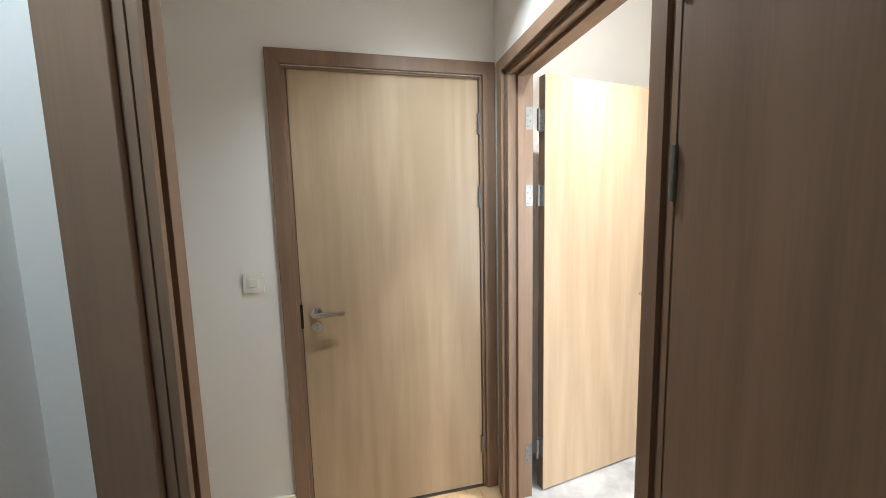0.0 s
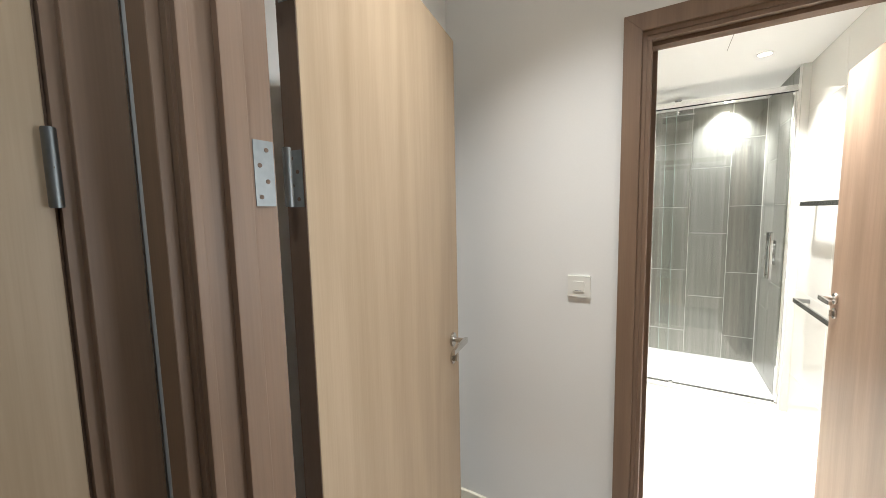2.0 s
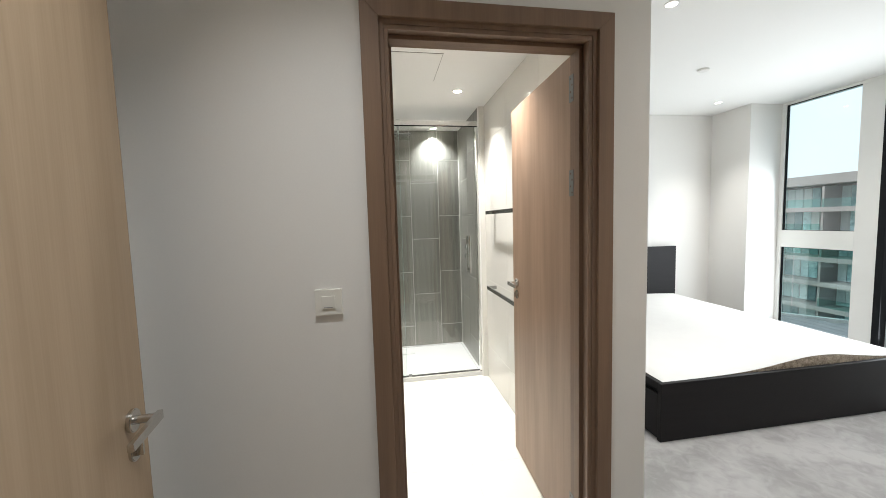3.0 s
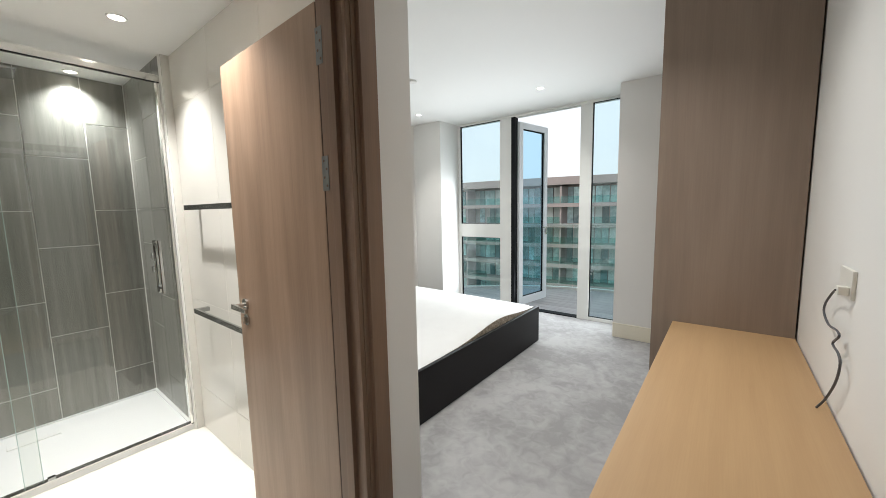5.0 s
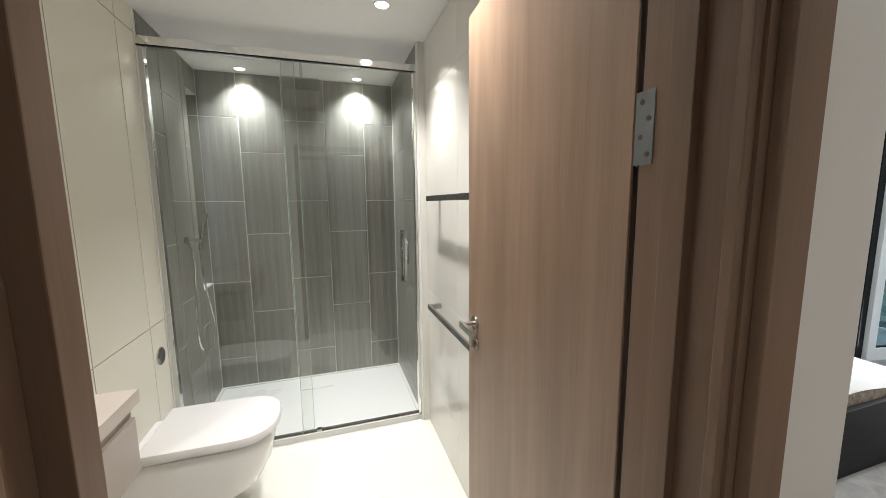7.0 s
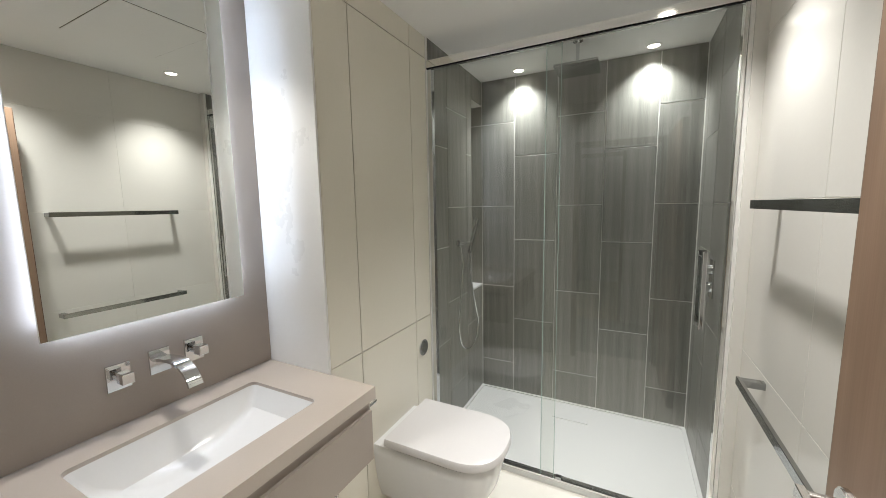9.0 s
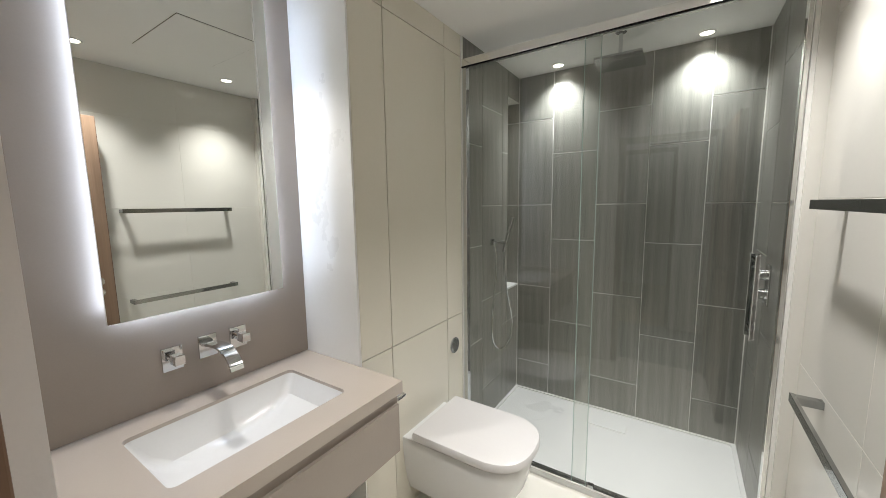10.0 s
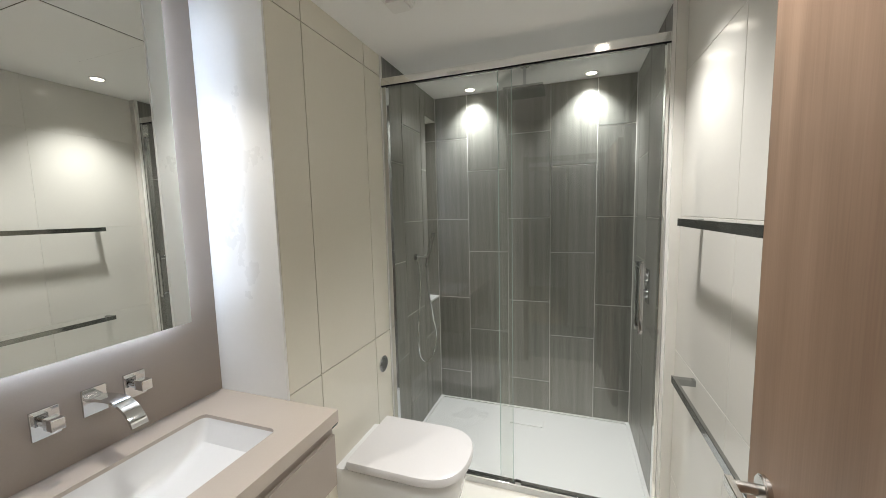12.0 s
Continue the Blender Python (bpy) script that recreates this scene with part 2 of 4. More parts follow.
def thing(name, base, label, category, kind="", group=""):
    ob = new(name)
    ob.location = base
    ob.empty_display_size = 0.05
    return tag(ob, label, category, kind, group)


def finish(name, bm, material, smooth=False):
    bmesh.ops.recalc_face_normals(bm, faces=bm.faces)
    me = bpy.data.meshes.new(name)
    bm.to_mesh(me)
    bm.free()
    me.materials.append(material)
    if smooth:
        for p in me.polygons:
            p.use_smooth = True
        me.set_sharp_from_angle(angle=radians(35))
    return me


def part(name, bm, material, parent, label="", smooth=False):
    """One mesh object, in world coordinates, under a thing or a part."""
    ob = new(name, finish(name, bm, material, smooth))
    m, p = Matrix.Identity(4), parent
    chain = []
    while p:
        chain.append(p)
        p = p.parent
    for p in reversed(chain):
        m = m @ p.matrix_parent_inverse @ p.matrix_basis
    ob.parent = parent
    ob.matrix_parent_inverse = m.inverted()
    if label:
        ob["label"] = label
    return ob


def solid(name, bm, material, label, category, kind="structure", smooth=False):
    return tag(new(name, finish(name, bm, material, smooth)), label, category, kind)


def box(x0, x1, y0, y1, z0, z1, bev=0.0, bm=None, seg=2):
    b = bmesh.new()
    bmesh.ops.create_cube(b, size=1)
    for v in b.verts:
        v.co = Vector(((x0 + x1) / 2 + v.co.x * abs(x1 - x0), (y0 + y1) / 2 + v.co.y * abs(y1 - y0), (z0 + z1) / 2 + v.co.z * abs(z1 - z0)))
    if bev:
        bmesh.ops.bevel(b, geom=b.edges[:], offset=bev, segments=seg, profile=0.6, affect='EDGES', clamp_overlap=True)
    if bm is None:
        return b
    tmp = bpy.data.meshes.new("tmp")
    b.to_mesh(tmp)
    b.free()
    bm.from_mesh(tmp)
    bpy.data.meshes.remove(tmp)
    return bm


def boxes(*rows, bev=0.0):
    bm = bmesh.new()
    for r in rows:
        box(*r, bev=bev, bm=bm)
    return bm


def moved(bm, m):
    bmesh.ops.transform(bm, matrix=m, verts=bm.verts)
    return bm


def tube(points, r, n=10, bm=None, closed_ends=True):
    """A round tube along points."""
    bm = bm or bmesh.new()
    pts = [Vector(p) for p in points]
    rings = []
    ref = Vector((0.13, 0.31, 0.94)).normalized()
    for i, p in enumerate(pts):
        d = (pts[min(i + 1, len(pts) - 1)] - pts[max(i - 1, 0)]).normalized()
        a = d.cross(ref)
        if a.length < 0.1:
            a = d.cross(Vector((1, 0, 0)))
        a.normalize()
        b = d.cross(a)
        rings.append([bm.verts.new(p + r * (math.cos(2 * math.pi * k / n) * a + math.sin(2 * math.pi * k / n) * b)) for k in range(n)])
    for u, w in zip(rings, rings[1:]):
        for k in range(n):
            bm.faces.new((u[k], u[(k + 1) % n], w[(k + 1) % n], w[k]))
    if closed_ends:
        bm.faces.new(rings[0])
        bm.faces.new(rings[-1])
    return bm


def smooth_path(points, steps=10):
    """Catmull-Rom through points."""
    p = [Vector(q) for q in points]
    p = [2 * p[0] - p[1]] + p + [2 * p[-1] - p[-2]]
    out = []
    for i in range(1, len(p) - 2):
        for s in range(steps):
            t = s / steps
            out.append(0.5 * (2 * p[i] + (p[i + 1] - p[i - 1]) * t + (2 * p[i - 1] - 5 * p[i] + 4 * p[i + 1] - p[i + 2]) * t * t + (3 * p[i] - p[i - 1] - 3 * p[i + 1] + p[i + 2]) * t ** 3))
    return out + [p[-2]]


def loft(loops, cap_start=True, cap_end=True, bm=None):
    bm = bm or bmesh.new()
    rings = [[bm.verts.new(v) for v in loop] for loop in loops]
    n = len(rings[0])
    for u, w in zip(rings, rings[1:]):
        for k in range(n):
            bm.faces.new((u[k], u[(k + 1) % n], w[(k + 1) % n], w[k]))
    if cap_start:
        bm.faces.new(rings[0])
    if cap_end:
        bm.faces.new(rings[-1])
    return bm


def disc(c, axis, r, depth, n=28, bm=None, bev=0.0):
    """A short cylinder centred at c along an axis."""
    b = bmesh.new()
    bmesh.ops.create_cone(b, cap_ends=True, segments=n, radius1=r, radius2=r, depth=depth)
    if bev:
        bmesh.ops.bevel(b, geom=[e for e in b.edges if len(e.link_faces) == 2 and any(len(f.verts) > 4 for f in e.link_faces)], offset=bev, segments=2, affect='EDGES')
    turn = {"z": Matrix.Identity(4), "x": Matrix.Rotation(math.pi / 2, 4, 'Y'), "y": Matrix.Rotation(math.pi / 2, 4, 'X')}[axis]
    bmesh.ops.transform(b, matrix=Matrix.Translation(c) @ turn, verts=b.verts)
    if bm is None:
        return b
    tmp = bpy.data.meshes.new("tmp")
    b.to_mesh(tmp)
    b.free()
    bm.from_mesh(tmp)
    bpy.data.meshes.remove(tmp)
    return bm


def prism(outline, y0, y1):
    """An (x, z) outline drawn out along y."""
    return loft([[(x, y0, z) for x, z in outline], [(x, y1, z) for x, z in outline]])


def rounded_rect(x0, x1, y0, y1, r, z, n=5):
    out = []
    for cx, cy, a in ((x1 - r, y1 - r, 0), (x0 + r, y1 - r, 90), (x0 + r, y0 + r, 180), (x1 - r, y0 + r, 270)):
        for k in range(n + 1):
            t = radians(a + 90 * k / n)
            out.append((cx + r * math.cos(t), cy + r * math.sin(t), z))
    return out


# ---- the large structure ----
CB, CH = 2.41, 2.70          # ceilings: bathroom, bedroom
CL = 2.56                    # ceiling of lobby and corridor
DH = 2.10                    # door openings

solid("floor_bedroom", boxes((-0.62, 4.93, 1.12, 2.30, -0.12, 0), (1.16, 4.93, 2.30, 5.50, -0.12, 0)), M_CARPET, "grey cut-pile carpet with brushed patches across the bedroom", "carpet")
solid("floor_bathroom_base", boxes((-0.95, 1.16, 2.30, 5.30, -0.12, -0.0012)), M_CREAM_GROUT, "cream mortar bed under the bathroom tiles", "floor")
solid("floor_lobby_base", boxes((-0.60, 3.4, -1.4, 1.12, -0.12, -0.010)), M_DARK_GAP, "dark underlay below the hall planks", "floor")

# bathroom front wall, with the doorway
BX0, BX1 = 0.145, 0.890
solid("wall_bathroom_front", boxes((-0.767, BX0, 2.25, 2.475, 0, CH), (BX1, 1.06, 2.25, 2.405, 0, CH), (BX0, BX1, 2.25, 2.405, DH - 0.041, CH)), M_PAINT, "pale painted wall with the bathroom doorway in it", "wall")
solid("wall_bathroom_west", boxes((-0.95, -0.767, 2.25, 5.30, 0, CH)), M_PAINT, "plain wall behind the bathroom mirror", "wall")
solid("wall_bathroom_east", boxes((1.05, 1.06, 2.405, 5.30, 0, CH), (1.06, 1.16, 2.405, 5.30, 0, CH)), M_PAINT, "plain partition between bathroom and bedroom", "wall")
solid("wall_end_bathroom", boxes((1.06, 1.085, 2.25, 2.405, 0, CH)), M_PAINT, "narrow painted wall end beside the bathroom doorway", "wall")
solid("wall_shower_back", boxes((-0.767, 1.05, 5.0745, 5.30, 0, CH)), M_GROUT, "grouted shower back wall carrying grey tiles", "wall")
solid("wall_vestibule_west", boxes((-0.75, -0.60, 1.05, 2.25, 0, CH)), M_PAINT, "plain wall behind the opened bedroom door", "wall")
# wall between lobby and bedroom, with the bedroom doorway
DX0, DX1 = -0.325, 0.570
solid("wall_bedroom_south", boxes((-0.60, DX0, 1.05, 1.15, 0, CH), (DX1, 4.93, 1.05, 1.15, 0, CH), (DX0, DX1, 1.05, 1.15, DH, CH)), M_PAINT, "white painted wall with the bedroom doorway", "wall")
# lobby west wall with the closed door
LY0, LY1 = 0.085, 0.991
solid("wall_lobby_west", boxes((-0.58, -0.43, -1.4, LY0, 0, CH), (-0.58, -0.43, LY1, 1.05, 0, CH), (-0.58, -0.43, LY0, LY1, DH, CH)), M_PAINT, "pale grey painted lobby wall around a closed door", "wall")
solid("wall_lobby_closet", boxes((-1.2, -1.1, -1.4, 1.05, 0, CH)), M_PAINT, "plain wall inside the room behind the closed door", "wall")
solid("wall_lobby_south", boxes((-0.58, 0.62, -1.5, -1.4, 0, CH)), M_PAINT, "plain end wall of the lobby", "wall")
# corridor the walk starts in
CY0, CY1 = 0.085, 1.000
solid("wall_corridor_opening", boxes((0.620, 0.71, -1.4, CY0, 0, CH), (0.620, 0.71, CY1, 1.05, 0, CH), (0.620, 0.71, CY0, CY1, DH, CH)), M_PAINT, "white wall with an open corridor doorway", "wall")
solid("wall_corridor_south", boxes((0.71, 3.4, -0.17, -0.04, 0, CH)), M_PAINT, "pale painted corridor side wall", "wall")
solid("wall_corridor_end", boxes((3.4, 3.5, -0.17, 1.05, 0, CH)), M_PAINT, "plain far end wall of the corridor", "wall")
# bedroom
solid("wall_bedroom_north", boxes((1.16, 4.93, 5.30, 5.50, 0, CH)), M_PAINT, "white painted wall behind the bed head", "wall")
WY0, WY1, WX = 2.40, 4.79, 4.45
solid("wall_bedroom_east", boxes((WX, 4.97, 1.15, WY0, -0.12, CH), (WX, 4.97, WY1, 5.30, -0.12, CH)), M_PAINT, "white piers either side of the window recess", "wall")
solid("ceiling_bedroom", boxes((-0.75, 5.10, 1.05, 2.25, CH, CH + 0.15), (1.06, 5.10, 2.25, 5.50, CH, CH + 0.15)), M_CEIL, "smooth white bedroom ceiling", "ceiling")
solid("ceiling_bathroom", boxes((-0.767, 1.05, 2.405, 5.0745, CB, CB + 0.1)), M_CEIL, "smooth white bathroom ceiling", "ceiling")
solid("ceiling_lobby", boxes((-0.43, 0.62, -1.4, 1.05, CL, CL + 0.1), (0.71, 3.4, -0.04, 1.05, CL, CL + 0.1)), M_CEIL, "smooth white hall ceiling", "ceiling")


def skirting(name, x0, x1, y0, y1, label):
    solid(name, boxes((x0, x1, y0, y1, 0, 0.158), bev=0.003), M_SKIRT, label, "baseboard")


SK = "cream painted skirting board along the wall foot"
skirting("baseboard", -0.60, 0.072, 2.236, 2.25, SK)
skirting("baseboard", 0.946, 1.06, 2.236, 2.25, SK)
skirting("baseboard", WX - 0.014, WX, 1.80, WY0, SK)
skirting("baseboard", WX - 0.014, WX, WY1, 5.30, SK)
skirting("baseboard", 1.16, WX - 0.014, 5.286, 5.30, SK)
skirting("baseboard", 1.16, 1.174, 2.475, 5.286, SK)
skirting("baseboard", -0.43, -0.416, -1.4, 0.03, SK)
skirting("baseboard", 0.727, 3.4, -0.04, -0.026, SK)


# ---- doors ----
def lever_handle(parent, m, towards):
    """Round rose, neck, flat tapered lever pointing along +x or -x, and a round escutcheon below. Local face at y=0, outwards is -y."""
    rose = part("rose", moved(disc((0, -0.005, 0), "y", 0.026, 0.010, bev=0.002), m), M_STEEL, parent, "brushed steel round rose", True)
    part("neck", moved(disc((0, -0.030, 0), "y", 0.0095, 0.042, 18), m), M_STEEL, rose, smooth=True)
    s = towards
    bar = loft([[(s * x, -0.052 + 0.006 * u, z) for u, z in ((-1, -h), (1, -h), (1, h), (-1, h))] for x, h in ((-0.012, 0.0105), (0.03, 0.0105), (0.11, 0.009), (0.128, 0.008))])
    bmesh.ops.bevel(bar, geom=bar.edges[:], offset=0.0012, segments=1, affect='EDGES')
    part("lever", moved(bar, m), M_STEEL, rose, "flat brushed steel lever")
    esc = part("escutcheon", moved(disc((0, -0.004, -0.068), "y", 0.025, 0.008, bev=0.002), m), M_STEEL, parent, "round brushed steel escutcheon", True)
    part("thumb_turn", moved(boxes((-0.004, 0.004, -0.020, -0.008, -0.082, -0.054), bev=0.001), m), M_STEEL, esc)


def hinge(parent, at, z, jamb_plate=None, leaf_pose=None):
    """Butt hinge: upright knuckle at (x, y), one plate let into the jamb, one on the leaf's edge, with screws."""
    kn = part("hinge", disc((at[0], at[1], z), "z", 0.0075, 0.10, 14, bev=0.001), M_HINGE, parent, "steel butt hinge", True)
    part("knuckle_gap", boxes((at[0] - 0.0078, at[0] + 0.0078, at[1] - 0.0005, at[1] + 0.0005, z - 0.001, z + 0.001)), M_EDGE, kn)
    if jamb_plate:
        x0, x1, y0, y1 = jamb_plate
        part("hinge_plate", boxes((x0, x1, y0, y1, z - 0.05, z + 0.05)), M_HINGE, kn)
        face = x1 if at[0] < 0 else x0
        bm = bmesh.new()
        for k in range(4):
            disc((face, y0 + 0.009 + 0.012 * (k % 2), z - 0.036 + 0.024 * k), "x", 0.0036, 0.0016, 10, bm=bm)
        part("screws", bm, M_EDGE, kn)
    if leaf_pose:
        part("hinge_plate", moved(boxes((-0.0040, -0.0024, 0.004, 0.036, z - 0.05, z + 0.05)), leaf_pose), M_HINGE, kn)
        bm = bmesh.new()
        for k in range(4):
            disc((-0.0040, 0.014 + 0.012 * (k % 2), z - 0.036 + 0.024 * k), "x", 0.0036, 0.0016, 10, bm=bm)
        part("screws", moved(bm, leaf_pose), M_EDGE, kn)


def door_leaf(parent, m, width, height, material, name="leaf", label=""):
    """Leaf hinged at local x=0, reaching +x, front face at y=0, back at y=0.044."""
    leaf = part(name, moved(boxes((0, width, 0, 0.044, 0.008, height), bev=0.0015), m), material, parent, label)
    part("lipping", moved(boxes((-0.0025, 0, 0.001, 0.043, 0.010, height - 0.002)), m), M_EDGE, leaf, "dark hardwood leaf edge")
    part("lipping", moved(boxes((width, width + 0.0025, 0.001, 0.043, 0.010, height - 0.002)), m), M_EDGE, leaf)
    return leaf


def door_frame(parent, m, w, depth, h, stop_at, arch_front=True, arch_back=True, aw=0.075, front_stop=True):
    """Lining, stops and mitred architraves round an opening from local x=0..w, wall from y=0..depth, clear height h."""
    t = 0.022
    for nm, b in (("jamb", boxes((0, t, 0.0, depth, 0, h - t))), ("jamb", boxes((w - t, w, 0.0, depth, 0, h - t))), ("head_lining", boxes((0, w, 0.0, depth, h - t, h)))):
        part(nm, moved(b, m), M_VENEER_DARK, parent)
    s = 0.014
    for a, e in ((0.004, 0.018), (stop_at - 0.034, stop_at))[0 if front_stop else 1:]:
        for b in (boxes((t, t + s, a, e, 0, h - t - s), bev=0.0015), boxes((w - t - s, w - t, a, e, 0, h - t - s), bev=0.0015), boxes((t, w - t, a, e, h - t - s, h - t), bev=0.0015)):
            part("stop", moved(b, m), M_VENEER_DARK, parent)
    g = 0.008
    for on, y0, y1 in ((arch_front, -0.016, 0.0), (arch_back, depth, depth + 0.016)):
        if not on:
            continue
        for o in ([(g, 0), (g, h - g), (g - aw, h - g + aw), (g - aw, 0)], [(w - g, 0), (w - g + aw, 0), (w - g + aw, h - g + aw), (w - g, h - g)], [(g, h - g), (w - g, h - g), (w - g + aw, h - g + aw), (g - aw, h - g + aw)]):
            b = prism(o, y0, y1)
            bmesh.ops.bevel(b, geom=b.edges[:], offset=0.0012, segments=1, affect='EDGES')
            part("architrave", moved(b, m), M_VENEER_DARK, parent)


# closed door of the lobby (wall faces +x): local x runs along -y... from the latch side to the hinge side
door1 = thing("door_1", (-0.43, 0.54, 0), "closed oak-veneer door in a brown frame, lobby wall", "door", "structure")
m1 = pose(-0.43, LY0, 0, 0, 0, 90)
door_frame(door1, m1, LY1 - LY0, 0.15, DH + 0.012, 0.075, True, False, 0.060, False)
ml = pose(-0.440, LY1 - 0.026, 0, 0, 0, -90) @ pose(0, 0, 0)
part("strike_plate", boxes((-0.439, -0.4285, LY0 + 0.020, LY0 + 0.030, 0.955, 1.065)), M_GASKET, door1, "dark strike plate")
leaf1 = door_leaf(door1, ml @ Matrix.Diagonal((1, -1, 1, 1)), LY1 - LY0 - 0.052, DH - 0.006, M_VENEER, label="oak veneer flush leaf with vertical grain")
lever_handle(leaf1, pose(-0.438, LY0 + 0.088, 1.022, 0, 0, 90), 1)
for z in (1.885, 1.535, 0.24):
    hinge(door1, (-0.431, LY1 - 0.026), z)

# bedroom door, opened into the bedroom past a right angle
door2 = thing("door_2", (0.09, 1.05, 0), "brown door frame of the bedroom doorway", "door frame", "structure")
m2 = pose(DX0, 1.05, 0)
door_frame(door2, m2, DX1 - DX0, 0.135, DH, 0.088, True, False, 0.054)
door2_leaf = thing("bedroom_door", (-0.33, 1.2, 0), "opened oak-veneer bedroom door with steel lever handle", "door")
mb = pose(-0.317, 1.254, 0, 0, 0, 99.2)
leaf2 = door_leaf(door2_leaf, mb, 0.785, DH - 0.008, M_VENEER, label="oak veneer flush leaf with vertical grain")
lever_handle(leaf2, mb @ pose(0.715, 0, 1.002), -1)
for z in (1.885, 1.535, 0.24):
    hinge(door2_leaf, (-0.322, 1.222), z, (-0.303, -0.302, 1.150, 1.183), mb)

# bathroom door, opened into the bathroom
door3 = thing("door_3", (0.5, 2.25, 0), "brown door frame of the bathroom doorway", "door frame", "structure")
door_frame(door3, pose(BX0, 2.25, 0), BX1 - BX0, 0.150, DH - 0.040, 0.098, True, False, 0.056)
part("jamb_return", boxes((BX0 + 0.001, 0.195, 2.402, 2.446, 0, DH - 0.040), bev=0.002), M_VENEER_DARK, door3)
# black strip put in as the shade between leaf and lining
part("rebate_shade", boxes((0.870, 0.889, 2.4005, 2.4045, 0, 2.03)), M_GASKET, door3, "black strip drawn for the shade in the hinge gap")
door3_leaf = thing("bathroom_door", (0.92, 2.5, 0), "opened pinkish-oak bathroom door with steel lever handle", "door")
mc = pose(0.884, 2.430, 0, 0, 0, 88.2)
leaf3 = door_leaf(door3_leaf, mc @ Matrix.Diagonal((1, -1, 1, 1)), 0.722, DH - 0.048, M_LEAF_BATH, label="pinkish oak veneer flush leaf")
lever_handle(leaf3, mc @ Matrix.Diagonal((1, -1, 1, 1)) @ pose(0.648, 0, 1.056), -1)
for z in (1.915, 1.56, 0.24):
    hinge(door3_leaf, (0.886, 2.414), z, (0.8665, 0.8675, 2.378, 2.409), mc @ Matrix.Diagonal((1, -1, 1, 1)))

# corridor doorway with its leaf folded back
door4 = thing("door_4", (0.67, 0.53, 0), "brown door frame at the corridor mouth", "door frame", "structure")
door_frame(door4, pose(0.71, CY0, 0, 0, 0, 90), CY1 - CY0, 0.09, DH, 0.070, True, False, 0.075)
door4_leaf = thing("corridor_door", (0.78, 0.93, 0), "corridor door folded back against the wall, its shade painted dark brown", "door")
me_ = pose(0.730, 0.945, 0, 0, 0, 0.6)
# shade on this oak leaf is painted in with the darker frame veneer
door_leaf(door4_leaf, me_, 0.80, DH - 0.008, M_VENEER_DARK, label="flush leaf with its shade painted in as dark veneer")
for z in (1.885, 1.535, 0.24):
    hinge(door4_leaf, (0.7235, 0.944), z)


# ---- light switches and socket ----
def light_switch(name, m, label):
    sw = thing(name, m.translation, label, "light switch")
    plate = part("plate", moved(boxes((-0.041, 0.041, -0.011, 0, -0.041, 0.041), bev=0.002), m), M_PLASTIC, sw)
    part("rocker", moved(boxes((-0.020, 0.020, -0.015, -0.011, -0.020, 0.020), bev=0.001), m), M_PLASTIC, plate)
    part("mark", moved(boxes((-0.014, 0.014, -0.0155, -0.015, -0.016, -0.0145)), m), M_CABLE, plate)


light_switch("light_switch", pose(-0.035, 2.25, 1.184), "square cream light switch on the painted wall")
light_switch("light_switch", pose(-0.43, -0.077, 1.18, 0, 0, 90), "square cream light switch beside the closed door")
socket = thing("wall_socket", (1.825, 1.15, 1.20), "white wall socket above the desk with a cable", "socket")
part("plate", boxes((1.785, 1.931, 1.15, 1.160, 1.157, 1.243), bev=0.002), M_PLASTIC, socket)
part("plug", boxes((1.800, 1.830, 1.160, 1.185, 1.167, 1.193), bev=0.003), M_PLASTIC, socket)
cable = tag(new("power_cable", finish("power_cable", tube(smooth_path([(1.815, 1.186, 1.18), (1.923, 1.174, 1.151), (2.019, 1.172, 1.096), (2.03, 1.172, 1.06), (1.947, 1.172, 1.039), (1.83, 1.172, 1.05), (1.80, 1.172, 1.040), (1.865, 1.172, 0.998), (1.784, 1.172, 0.99), (1.755, 1.172, 0.965), (1.785, 1.172, 0.90), (1.87, 1.174, 0.81), (1.89, 1.19, 0.764)], 8), 0.0035, 8), M_CABLE, True)), "thin dark cable trailing from socket to desk", "cable")


# ---- downlights ----
def downlight(name, z, colour, watts, places, cone, label, blend=0.5, aim=(0, 0.0001, -2)):
    """Recessed lamp: trim ring, glowing lens, and the light itself."""
    first = None
    for x, y in places:
        if first is None:
            first = thing(name, (0, 0, 0), label, "downlight", "", "recessed ceiling downlights")
            ring = loft([[(r * math.cos(2 * math.pi * k / 32), r * math.sin(2 * math.pi * k / 32), h) for k in range(32)] for r, h in ((0.042, 0.0), (0.041, -0.004), (0.034, -0.005), (0.031, -0.001), (0.031, 0.0))], False, False)
            part("trim_ring", ring, M_WHITE_TRIM, first, "white trim ring", True)
            part("lens", disc((0, 0, -0.0008), "z", 0.031, 0.0016, 28), M_LAMP, first, "glowing lamp lens")
            first.location = (x, y, z)
        else:
            copy_thing(first, pose(x, y, z))
        d = bpy.data.lights.new(name + "_light", 'SPOT')
        d.energy, d.color, d.spot_size, d.spot_blend, d.shadow_soft_size = watts, colour, radians(cone), blend, 0.028
        s = new(name + "_light", d)
        s.matrix_world = look((x, y, z - 0.010), Vector((x, y, z)) + Vector(aim))


